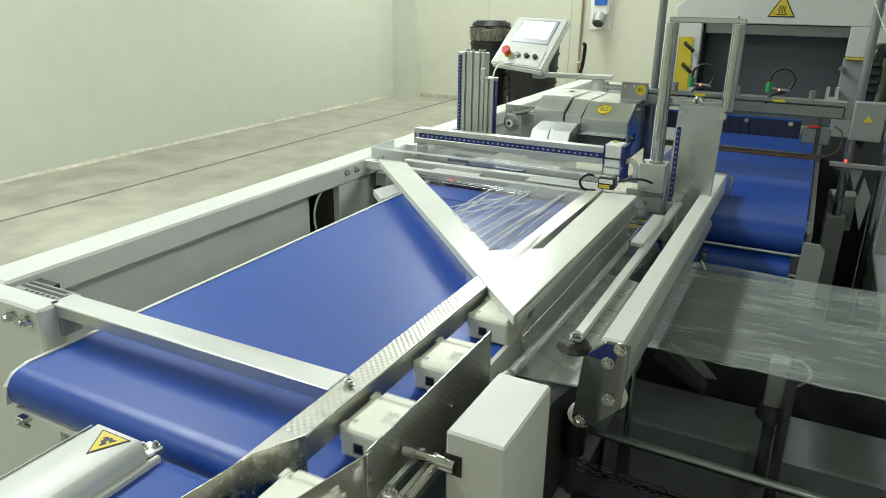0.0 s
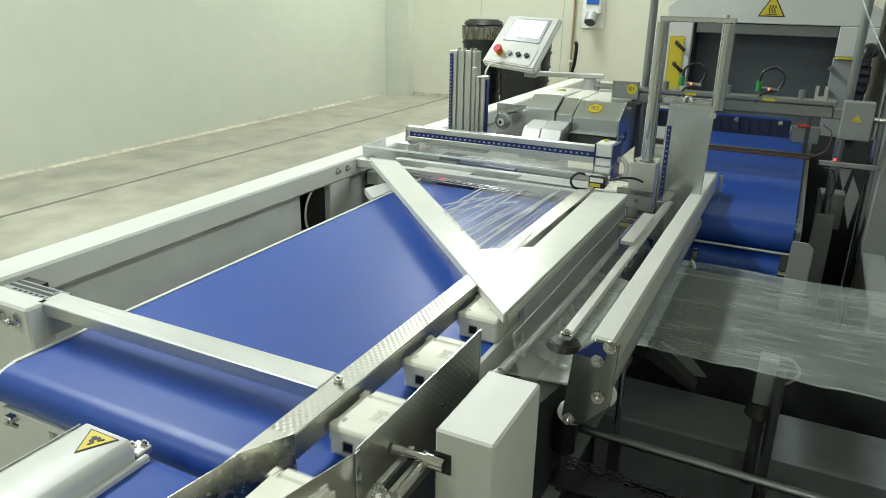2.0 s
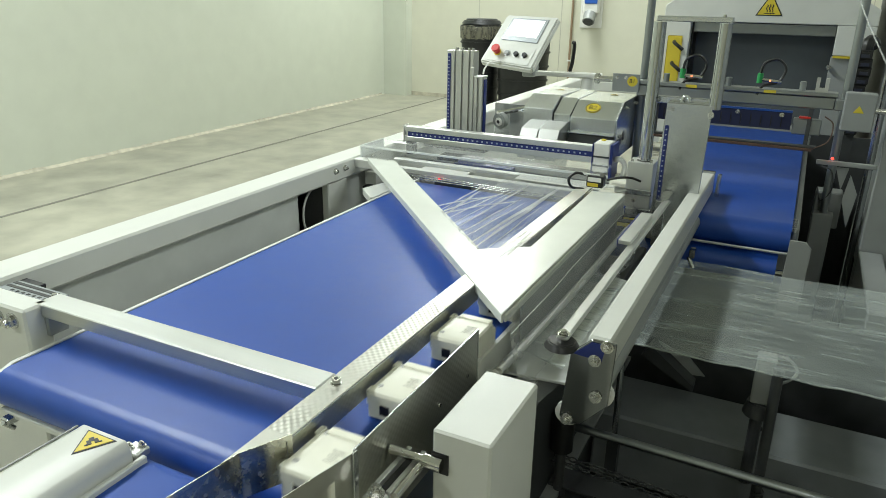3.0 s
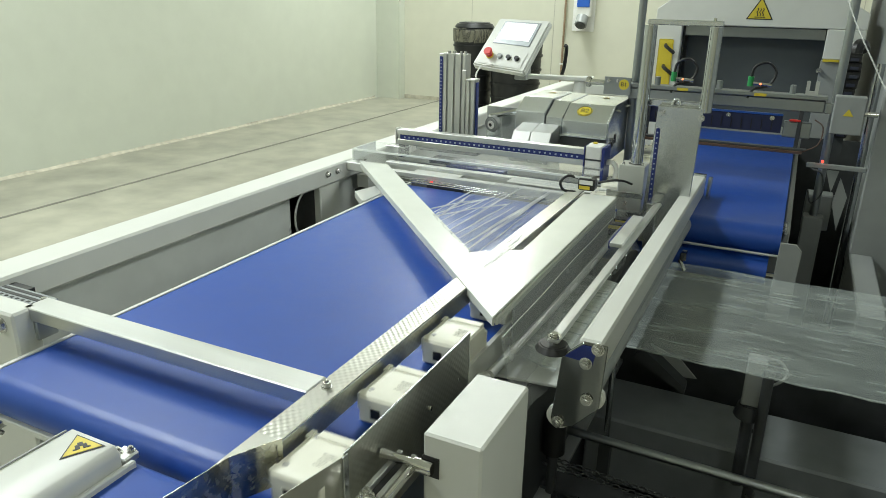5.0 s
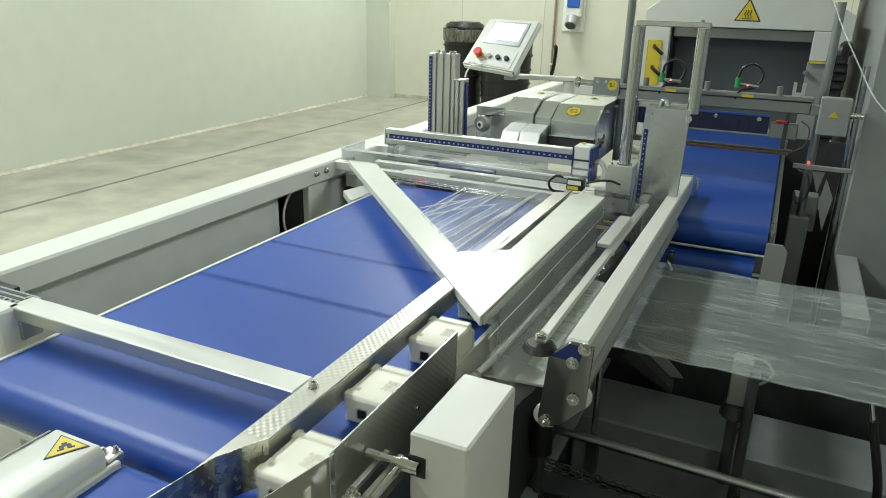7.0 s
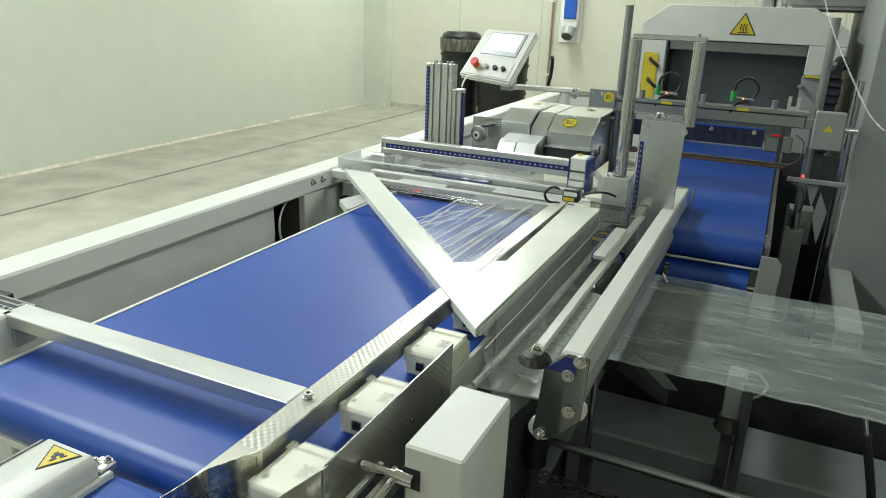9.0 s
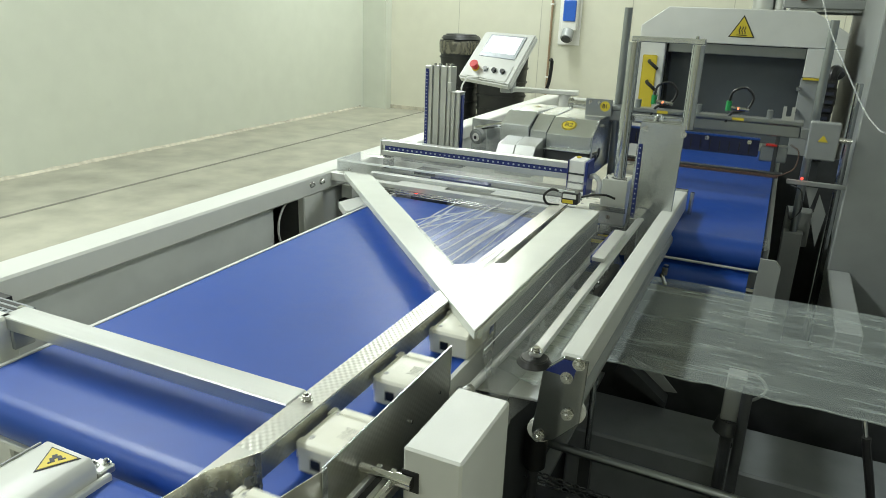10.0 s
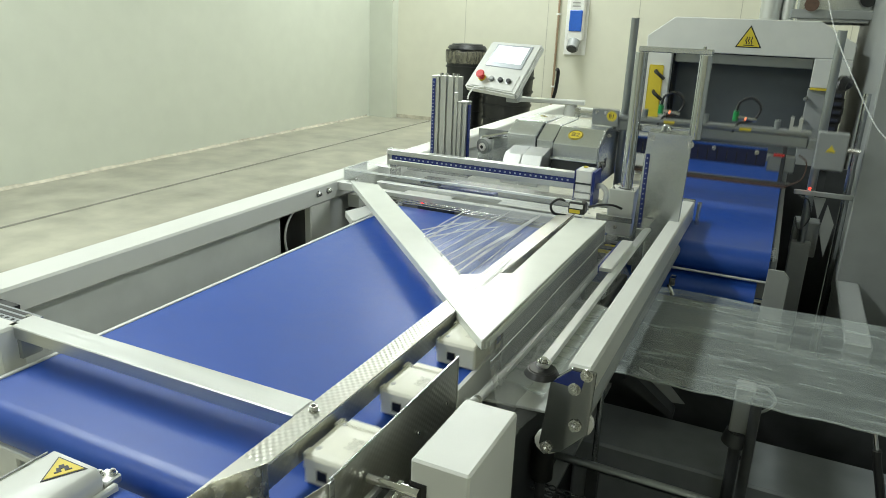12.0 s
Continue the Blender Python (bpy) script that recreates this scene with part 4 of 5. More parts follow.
def film_rails():
    r = thing("film_rail", -0.40, 1.4, 0.93, "slim bright film rail with a round black foot", "rail")
    part("strip", box(-0.4095, -0.3905, 1.105, 1.95, 0.952, 0.960, 0.003), M_ALU, r, "satin aluminium strip", True)
    part("screw", rod((-0.400, 1.113, 0.960), (-0.400, 1.113, 0.967), 0.007, 14, None, None, 0.002), M_CHROME, r, smooth=True)
    part("washer", rod((-0.400, 1.113, 0.9602), (-0.400, 1.113, 0.9615), 0.0105, 18), M_CHROME, r)
    part("foot", rod((-0.402, 1.115, 0.938), (-0.402, 1.115, 0.949), 0.028, 28, None, 0.021, 0.002), M_BLACK, r, "round black rubber foot", True)
    part("pin", rod((-0.401, 1.114, 0.949), (-0.401, 1.114, 0.952), 0.007, 12), M_CHROME, r)
    part("slide", box(-0.428, -0.402, 1.56, 1.78, 0.9605, 0.969, 0.001), M_ALU, r)
    part("slide_cover", box(-0.4325, -0.4285, 1.57, 1.77, 0.952, 0.9685, 0.001), M_BLUE, r)
    part("bearer", box(-0.425, -0.40, 1.93, 2.04, 0.84, 0.96, 0.002), M_STEEL, r)
    r.location.x -= 0.008
    b = thing("roller_beam", -0.354, 1.7, 0.86, "long white film roller beam with a steel end plate", "beam")
    part("beam", box(-0.374, -0.337, 1.127, 2.30, 0.905, 0.960, 0.004), M_WHITE, b, "white coated beam", True)
    part("roller", rod((-0.352, 1.127, 0.876), (-0.352, 2.3, 0.876), 0.0165, 20), M_GREYP, b, "grey roller", True)
    part("lower_roller", rod((-0.388, 1.13, 0.828), (-0.388, 2.3, 0.828), 0.012, 18), M_STEEL, b, smooth=True)
    epl = part("end_plate", prism([(-0.392, 0.937), (-0.362, 0.966), (-0.326, 0.966), (-0.330, 0.862), (-0.366, 0.822), (-0.392, 0.812), (-0.402, 0.826)], "y", 1.104, 1.110, 0.001), M_ENDSTEEL, b, "polished steel end plate")
    # a blue reflection in the polished plate, modelled as a coloured patch
    part("blue_reflection", prism([(-0.388, 0.938), (-0.362, 0.962), (-0.340, 0.962), (-0.345, 0.935)], "y", 1.1022, 1.1038), M_BLUE, epl)
    for x, z in ((-0.339, 0.960), (-0.355, 0.934), (-0.349, 0.874), (-0.390, 0.824)):
        bolt(epl, (x, 1.1035, z), (0, -1, 0), 0.0068)
    part("ring", rod((-0.345, 1.111, 0.873), (-0.345, 1.125, 0.873), 0.021, 24, None, None, 0.003), M_WHITEPL, b, smooth=True)
    part("ring", rod((-0.392, 1.111, 0.826), (-0.392, 1.125, 0.826), 0.020, 24, None, None, 0.003), M_WHITEPL, b, smooth=True)
    part("thin_shaft", rod((-0.325, 2.28, 0.83), (-0.322, 2.28, 0.965), 0.006, 12), M_STEEL, b)
    part("far_holder", box(-0.375, -0.337, 2.301, 2.315, 0.82, 0.965, 0.002), M_STEEL, b)


def exit_conveyor():
    c = belt_conveyor("exit_conveyor", -0.60, -0.118, 2.068, 3.55, 0.90, 0.040, "blue exit belt conveyor leading into the tunnel")
    part("side_rail", box(-0.116, -0.100, 2.10, 3.5, 0.835, 0.886, 0.003), M_GREYP, c)
    part("nose_rod", rod((-0.60, 2.060, 0.832), (-0.105, 2.060, 0.832), 0.004, 10), M_ALU, c)
    bm = None
    for k in range(6):
        bm = rod((-0.113, 2.085 + k * 0.016, 0.885), (-0.113, 2.085 + k * 0.016, 0.894), 0.006, 10, bm)
    part("adjusters", bm, M_STEEL, c)
    part("bracket", prism([(-0.118, 0.878), (-0.082, 0.878), (-0.068, 0.862), (-0.072, 0.60), (-0.125, 0.60)], "y", 2.03, 2.036, 0.001), M_GREYP, c, "grey sheet-metal side bracket")
    part("leg", box(-0.60, -0.10, 3.3, 3.35, 0.0, 0.83), M_GREYP, c)
    part("leg", box(-0.60, -0.10, 2.5, 2.55, 0.0, 0.83), M_GREYP, c)
    d = belt_conveyor("lower_belt_roller", -0.60, -0.138, 2.045, 2.20, 0.816, 0.036, "dark blue lower belt loop on its roller")
    part("shaft", rod((-0.138, 2.075, 0.772), (-0.115, 2.075, 0.772), 0.010, 14), M_CHROME, d)
    bm = box(-0.345, -0.33, 2.00, 2.03, 0.80, 0.822, 0.002)
    bm = rod((-0.345, 2.01, 0.80), (-0.33, 2.0, 0.775), 0.006, 12, bm)
    part("tensioner", bm, M_CHROME, d)
    part("carrier", box(-0.60, -0.12, 2.09, 2.15, 0.0, 0.737), M_CHASSIS, d)


def sealing_bar():
    s = thing("sealing_bar", -0.36, 2.65, 1.05, "grey cross sealing bar with air fittings and a warning box", "sealing bar")
    part("beam", box(-0.655, -0.06, 2.64, 2.68, 1.118, 1.155, 0.003), M_DULL, s, "grey steel beam")
    part("top_channel", box(-0.66, -0.055, 2.635, 2.69, 1.1555, 1.168, 0.002), M_DULL, s)
    lpl = part("left_plate", box(-0.735, -0.645, 2.625, 2.6335, 1.130, 1.188, 0.001), M_DULL, s)
    part("left_pin", rod((-0.80, 2.645, 1.165), (-0.73, 2.645, 1.165), 0.010, 16), M_CHROME, s, smooth=True)
    part("pin_collar", rod((-0.800, 2.645, 1.165), (-0.785, 2.645, 1.165), 0.018, 18, None, None, 0.003), M_CHROME, s, smooth=True)
    m = facing((-0.668, 2.6245, 1.165), (0, -1, 0))
    part("round_label", flat([(0.017 * math.cos(a * math.pi / 14), 0.017 * math.sin(a * math.pi / 14)) for a in range(28)], m), M_YELLOW, lpl, "yellow round label")
    lettering("B1", lpl, m @ Matrix.Translation((0, 0, 0.001)), 0.019, M_PRINT)
    for x in (-0.72, -0.69):
        bolt(lpl, (x, 2.625, 1.175), (0, -1, 0), 0.004)
    cmb = part("comb_guard", box(-0.60, -0.17, 2.655, 2.665, 1.045, 1.098, 0.001), M_NAVY, s, "dark blue slotted guard plate")
    for k in range(14):
        part("guard_slot", box(-0.59 + k * 0.03, -0.587 + k * 0.03, 2.6525, 2.6545, 1.052, 1.085), M_BLACK, cmb)
    part("guard_edge", box(-0.60, -0.17, 2.653, 2.667, 1.0985, 1.1045, 0.001), M_SOCKET, s, "bright blue edge strip")
    part("right_holder", box(-0.165, -0.085, 2.645, 2.67, 1.035, 1.085, 0.003), M_DULL, s)
    part("jaw_strip", box(-0.60, -0.10, 2.60, 2.625, 0.994, 1.002, 0.001), M_BROWN, s, "brown sealing strip")
    part("jaw_holder", box(-0.60, -0.09, 2.607, 2.63, 1.0025, 1.009, 0.001), M_DARK, s)
    for x in (-0.58, -0.12):
        part("hanger", box(x - 0.006, x + 0.006, 2.631, 2.6385, 1.005, 1.12, 0.001), M_DARK, s)
    for x in (-0.33, -0.20):
        bolt(s, (x, 2.654, 1.09), (0, -1, 0), 0.005)
    part("red_clip", box(-0.150, -0.118, 2.625, 2.644, 1.088, 1.094, 0.001), M_RED, s)
    part("red_lead", tube(arc([(-0.10, 2.61, 1.0), (-0.06, 2.60, 1.03), (-0.055, 2.61, 1.08), (-0.08, 2.62, 1.10)], 6), 0.002), M_BROWN, s, smooth=True)
    # air fittings
    for x, z in ((-0.487, 1.168), (-0.252, 1.168)):
        part("stem", rod((x - 0.03, 2.66, z + 0.025), (x + 0.035, 2.66, z + 0.020), 0.0055, 12), M_CHROME, s, smooth=True)
        part("fitting", rod((x - 0.028, 2.66, z + 0.015), (x - 0.028, 2.66, z + 0.045), 0.009, 14), M_GREEN, s, "green push-in air fitting", True)
        part("hose", tube(arc([(x - 0.028, 2.66, z + 0.045), (x - 0.02, 2.66, z + 0.075), (x + 0.015, 2.665, z + 0.088), (x + 0.042, 2.665, z + 0.06), (x + 0.025, 2.66, z + 0.02), (x - 0.015, 2.65, z + 0.008), (x - 0.03, 2.64, z - 0.02)], 6), 0.004), M_BLACK, s, "curled black air hose", True)
        part("led", rod((x + 0.002, 2.652, z + 0.024), (x + 0.002, 2.648, z + 0.024), 0.0032, 10), M_LEDAMB, s)
        part("label", box(x - 0.01, x + 0.025, 2.6335, 2.6348, 1.157, 1.166), M_YELLOW, s)
    for x in (-0.565, -0.37, -0.155):
        part("stub", rod((x, 2.66, 1.168), (x, 2.66, 1.195), 0.0095, 14, None, None, 0.001), M_DULL, s, smooth=True)
    part("fork", prism([(-0.12, 1.168), (-0.085, 1.168), (-0.085, 1.21), (-0.095, 1.21), (-0.095, 1.18), (-0.110, 1.18), (-0.110, 1.21), (-0.12, 1.21)], "y", 2.65, 2.66), M_ALU, s)
    wbx = part("warning_box", box(-0.038, 0.045, 2.58, 2.62, 1.068, 1.180, 0.003), M_GREYP, s, "grey sheet-metal junction box")
    m = facing((0.002, 2.579, 1.130), (0, -1, 0))
    h = 0.024 * 0.866
    part("warning_label", flat([(-0.014, -h / 3), (0.014, -h / 3), (0, h * 2 / 3)], m), M_YELLOW, wbx, "small yellow warning triangle")
    part("side_spigot", rod((0.045, 2.60, 1.13), (0.08, 2.60, 1.13), 0.008, 14), M_CHROME, s, smooth=True)
    part("box_arm", box(-0.06, 0.03, 2.621, 2.65, 1.12, 1.15, 0.002), M_DULL, s)
    return s


def guide_columns():
    for x, top in ((-0.650, 1.462), (-0.030, 1.446)):
        c = thing("guide_column", x, 2.66, 0.75, "slim grey steel guide column of the sealing bar", "column", "sealing bar columns")
        part("column", rod((x, 2.715, 0.78), (x, 2.715, top), 0.013, 18), M_DULL, c, smooth=True)
        part("foot", box(x - 0.03, x + 0.03, 2.69, 2.74, 0.0, 0.78, 0.003), M_GREYP, c)


def tunnel():
    t = thing("shrink_tunnel", -0.36, 4.0, 0, "white sheet-metal shrink tunnel with a wide dark mouth", "shrink tunnel")
    y0 = 3.55
    xl, xr, ml, mr = -0.755, 0.066, -0.640, -0.074
    zt, zm = 1.477, 1.332
    part("left_cheek", box(xl, ml, y0, y0 + 0.05, 0.70, zm, 0.003), M_WHITE, t)
    part("right_cheek", box(mr, xr, y0, y0 + 0.05, 1.215, zm, 0.003), M_WHITE, t)
    part("right_lower_cheek", box(mr - 0.004, xr - 0.02, y0 + 0.012, y0 + 0.05, 0.70, 1.2105, 0.003), M_GREYP, t, "grey lower cheek")
    part("yellow_strip", box(mr + 0.002, xr - 0.018, y0 - 0.001, y0 + 0.011, 1.206, 1.2145), M_YELLOW, t)
    part("hood_front", prism([(xl, zm + 0.0005), (xl, 1.395), (-0.645, zt), (-0.075, zt), (xr, 1.395), (xr, zm + 0.0005)], "y", y0, y0 + 0.05, 0.003), M_WHITE, t, "white sheet-metal hood front")
    part("hood_body", prism([(xl + 0.003, 0.7), (xl + 0.003, 1.393), (-0.643, zt - 0.003), (-0.077, zt - 0.003), (xr - 0.003, 1.393), (xr - 0.003, 0.7), (xr - 0.03, 0.7), (xr - 0.03, 1.38), (-0.09, zt - 0.03), (-0.63, zt - 0.03), (xl + 0.03, 1.38), (xl + 0.03, 0.7)], "y", y0 + 0.051, 5.4), M_WHITE, t)
    part("bed", box(xl + 0.04, xr - 0.04, 3.62, 5.39, 0.86, 0.898), M_GREYP, t)
    part("curtain", box(ml - 0.02, mr + 0.02, y0 + 0.16, y0 + 0.17, 0.905, 1.36), M_CAVE, t, "dark grey heat curtain")
    part("mouth_lintel", box(ml, mr, y0 + 0.06, y0 + 0.085, 1.285, 1.330, 0.003), M_DULL, t, "bright steel roller over the mouth")
    part("mouth_edge", box(ml, ml + 0.008, y0 + 0.052, y0 + 0.16, 0.9, 1.33), M_BLACK, t)
    part("base", box(xl + 0.05, xr - 0.05, 3.65, 5.3, 0.0, 0.70), M_GREYP, t)
    ypl = part("yellow_plate", box(-0.730, -0.668, y0 - 0.004, y0 - 0.0005, 1.02, 1.27, 0.004), M_YELLOW, t, "yellow latch plate")
    for z in (1.225, 1.135):
        bm = tube(arc([(-0.700, y0 - 0.004, z + 0.02), (-0.695, y0 - 0.03, z + 0.016), (-0.675, y0 - 0.045, z + 0.004), (-0.655, y0 - 0.04, z - 0.012)], 5), 0.0075)
        part("latch_handle", bm, M_BLACK, ypl, "black latch handle", True)
    for z in (1.17, 1.08):
        part("side_knob", rod((mr - 0.006, y0 - 0.02, z), (mr - 0.006, y0 + 0.012, z), 0.010, 14), M_STEEL, t, smooth=True)
    warning_triangle(facing((-0.335, y0 - 0.0008, 1.392), (0, -1, 0)), 0.105, "heat")
    # fan housing and ducts on top, and the tall body beside it
    u = thing("tunnel_top_unit", -0.1, 4.2, 1.47, "grey tunnel blower unit with silver ducts", "blower")
    part("casing", box(-0.18, 0.30, 4.0, 4.6, 1.468, 1.85, 0.01), M_STEEL, u)
    part("flange", box(-0.20, 0.32, 3.92, 3.999, 1.49, 1.53, 0.004), M_GREYP, u)
    part("duct", rod((-0.30, 4.3, 1.468), (-0.30, 4.3, 2.1), 0.05, 20), M_ALU, u, smooth=True)
    part("duct_elbow", tube(arc([(-0.22, 4.3, 1.468), (-0.22, 4.3, 1.58), (-0.20, 4.3, 1.66), (-0.178, 4.3, 1.68)], 6), 0.03, 14), M_ALU, u, smooth=True)
    part("red_plug", rod((-0.12, 3.97, 1.55), (-0.12, 3.90, 1.55), 0.03, 18), M_BROWN, u)
    part("black_port", rod((0.10, 3.99, 1.58), (0.10, 3.93, 1.58), 0.035, 20), M_BLACK, u)


def side_housing():
    h = thing("machine_side_housing", 0.2, 2.9, 0, "grey-white steel side housing of the sealing machine", "machine housing")
    part("front_column", box(0.085, 0.30, 2.62, 2.70, 0.0, 2.1, 0.004), M_GREYP, h, "grey upright corner column")
    part("side_sheet", box(0.125, 0.130, 2.701, 4.6, 0.5, 1.9), M_GREYP, h)
    part("outer_sheet", box(0.33, 0.335, 1.2, 4.6, 0.0, 2.1), M_GREYP, h)
    part("sill", box(0.085, 0.150, 2.10, 2.615, 0.40, 0.70, 0.004), M_GREYP, h)
    # pale sheets in shade; the grey coat does the darkening
    part("pale_gusset", prism([(-0.022, 0.945), (0.014, 0.945), (0.002, 0.875)], "y", 2.648, 2.652), M_GREYP, h, "pale angled gusset sheet, greyed for the shade it stands in")
    part("pale_gusset", prism([(0.022, 0.925), (0.050, 0.865), (0.038, 0.755), (0.012, 0.84)], "y", 2.653, 2.657), M_GREYP, h, "pale angled gusset sheet, greyed for the shade it stands in")
    part("rear_post", rod((0.09, 2.95, 0.3), (0.09, 2.95, 1.25), 0.012, 14), M_STEEL, h)
    part("bar", box(-0.08, 0.085, 2.63, 2.645, 0.952, 0.966, 0.002), M_GREYP, h)
    part("red_lamp", rod((-0.038, 2.628, 0.975), (-0.038, 2.62, 0.975), 0.004, 10), M_LEDRED, h, "small red indicator light")
    part("grey_unit", box(-0.06, 0.02, 2.75, 2.82, 0.72, 0.84, 0.004), M_GREYP, h)
    part("cable_loop", tube(arc([(-0.06, 2.72, 0.93), (-0.03, 2.70, 0.92), (-0.02, 2.70, 0.86), (-0.045, 2.71, 0.82), (-0.06, 2.72, 0.86)], 6), 0.0025), M_DARK, h, "dark looped cable", True)
    part("dark_back", box(-0.10, 0.33, 3.2, 3.21, 0.0, 0.95), M_DARK, h)
    c = thing("cable_chain", 0.0, 2.9, 0.87, "black plastic cable carrier chain", "cable chain")
    for k in range(10):
        z, lean = 1.010 + 0.027 * k, 0.0035 * math.sin(k * 1.1)
        bm = box(-0.016 + lean, 0.028 + lean, 2.88, 2.93, z, z + 0.0245, 0.004)
        bm = box(-0.0165 + lean, 0.0285 + lean, 2.885, 2.91, z + 0.020, z + 0.030, 0.002, bm)
        link = part("link", bm, M_BLACK, c)
        part("link_sheen", box(-0.004 + lean, 0.020 + lean, 2.8785, 2.8798, z + 0.006, z + 0.016, 0.0004), M_CHAINSHEEN, link)
    part("end_curve", tube(arc([(0.006, 2.905, 1.278), (0.008, 2.91, 1.300), (0.018, 2.93, 1.308), (0.030, 2.95, 1.295)], 5), 0.020, 10), M_BLACK, c, smooth=True)
    part("holder", box(-0.012, 0.024, 2.931, 2.945, 0.9, 1.06), M_DARK, c)
    chain = c
    w = thing("clear_hose", 0.1, 2.4, 1.2, "thin clear plastic air hose", "hose")
    part("hose", tube(arc([(-0.10, 3.0, 1.60), (-0.05, 2.7, 1.44), (0.02, 2.45, 1.30), (0.085, 2.3, 1.20), (0.14, 2.2, 1.20), (0.332, 2.1, 1.32)], 8), 0.0022), M_HOSE, w, smooth=True)
    return chain


def lower_chassis():
    c = thing("machine_chassis", 0.0, 1.8, 0, "dark grey lower machine chassis", "machine frame")
    part("pan", box(-0.48, 0.329, 0.98, 3.15, 0.20, 0.22), M_DARK, c)
    part("channel", box(-0.47, 0.32, 1.66, 1.86, 0.32, 0.50, 0.006), M_CHASSIS, c, "dark grey channel beam")
    part("channel_hole", rod((-0.115, 1.76, 0.5), (-0.115, 1.76, 0.5015), 0.012, 16), M_BLACK, c)
    part("round_bar", rod((-0.47, 1.42, 0.60), (0.32, 1.40, 0.60), 0.009, 14), M_DULL, c, smooth=True)
    part("near_channel", box(-0.39, 0.32, 1.02, 1.24, 0.38, 0.52, 0.006), M_CHASSIS, c)
    part("side_wall", box(-0.482, -0.478, 1.0, 3.15, 0.22, 0.80), M_DARK, c)
    part("cross_web", box(-0.47, 0.329, 1.95, 1.96, 0.22, 0.70), M_DARK, c)
    part("bracket_arm", prism([(-0.40, 0.60), (-0.33, 0.56), (-0.27, 0.53), (-0.27, 0.545), (-0.34, 0.60), (-0.38, 0.63)], "y", 1.80, 1.845), M_DARK, c)
    part("pale_bracket", prism([(-0.37, 0.625), (-0.29, 0.595), (-0.25, 0.555), (-0.30, 0.55), (-0.35, 0.58)], "y", 1.846, 1.85), M_GREYP, c)
    part("thin_post", rod((-0.388, 1.5, 0.545), (-0.390, 1.5, 0.80), 0.0065, 12), M_STEEL, c, smooth=True)
    part("thin_post_foot", box(-0.40, -0.376, 1.488, 1.512, 0.40, 0.545), M_DARK, c)
    ch = thing("roller_chain", -0.1, 1.36, 0.52, "dark oily roller chain", "chain")
    ring = tube([(0.006 * math.cos(a * math.pi / 6) * 1.3, 0.0042 * math.sin(a * math.pi / 6), 0) for a in range(13)], 0.0018, 5)
    me = mesh_of("link", ring, M_DARK)
    for k in range(46):
        for r in (0, 1):
            ob = new("link", me)
            ob.parent = ch
            ob.matrix_parent_inverse = origin_inverse(ch)
            ob.matrix_basis = pose(-0.47 + k * 0.0155, 1.345 + r * 0.02, 0.561 - 0.0008 * k, 90 * ((k + r) % 2) * 0.5, 0, 0)
    part("chain_guide", box(-0.475, 0.30, 1.325, 1.385, 0.515, 0.520), M_DARK, ch)
    part("carrier", box(-0.475, -0.44, 1.33, 1.38, 0.22, 0.514), M_DARK, ch)
    m = thing("lifting_spindle", -0.105, 1.52, 0.3, "threaded lifting spindle with a grey geared motor", "spindle")
    part("spindle", rod((-0.098, 1.5, 0.22), (-0.102, 1.5, 0.79), 0.010, 16), M_DARK, m, smooth=True)
    bm = None
    for k in range(18):
        bm = rod((-0.098, 1.5, 0.36 + k * 0.009), (-0.098, 1.5, 0.364 + k * 0.009), 0.0122, 14, bm)
    part("thread", bm, M_DARK, m)
    part("motor", box(-0.142, -0.106, 1.525, 1.565, 0.692, 0.79, 0.003), M_GREYP, m, "grey motor housing")
    part("motor_flange", rod((-0.124, 1.545, 0.66), (-0.124, 1.545, 0.6915), 0.030, 20, None, 0.022, 0.003), M_DARK, m, smooth=True)
    part("motor_stem", rod((-0.124, 1.545, 0.50), (-0.124, 1.545, 0.66), 0.012, 14), M_DARK, m)
    part("collar", rod((-0.098, 1.5, 0.335), (-0.098, 1.5, 0.355), 0.02, 18), M_COPPER, m, smooth=True)
    part("cable", tube(arc([(-0.125, 1.56, 0.78), (-0.09, 1.55, 0.79), (-0.07, 1.54, 0.77), (-0.09, 1.535, 0.745), (-0.12, 1.54, 0.74)], 6), 0.003), M_GREYP, m, smooth=True)
    b = thing("rubber_buffer", -0.445, 1.25, 0.5, "upright black rubber buffer", "buffer")
    part("buffer", rod((-0.455, 1.33, 0.60), (-0.455, 1.33, 0.69), 0.022, 20, None, None, 0.004), M_BLACK, b, smooth=True)
    part("stem", rod((-0.455, 1.33, 0.22), (-0.455, 1.33, 0.60), 0.010, 14), M_DARK, b)
    # small parts beside the rail
    v = thing("valve_block", -0.47, 1.75, 0.83, "dark valve block with fittings and a red cap", "valve")
    part("block", box(-0.478, -0.435, 1.65, 1.90, 0.80, 0.845, 0.003), M_DARK, v)
    for k in range(4):
        part("fitting", rod((-0.455, 1.68 + 0.05 * k, 0.845), (-0.455, 1.68 + 0.05 * k, 0.87), 0.008, 12), M_CHROME, v, smooth=True)
    part("red_cap", rod((-0.462, 1.63, 0.845), (-0.462, 1.63, 0.857), 0.007, 12), M_RED, v)
    g = thing("grip_lever", 0.18, 1.6, 0.75, "black lever handle on the housing edge", "lever")
    part("grip", tube(arc([(0.102, 1.5, 0.742), (0.106, 1.5, 0.72), (0.120, 1.5, 0.67), (0.136, 1.5, 0.60), (0.14, 1.5, 0.52)], 5), 0.008, 12), M_BLACK, g, smooth=True)
    part("stem", rod((0.101, 1.5, 0.742), (0.092, 1.5, 0.775), 0.004, 10), M_CHROME, g)
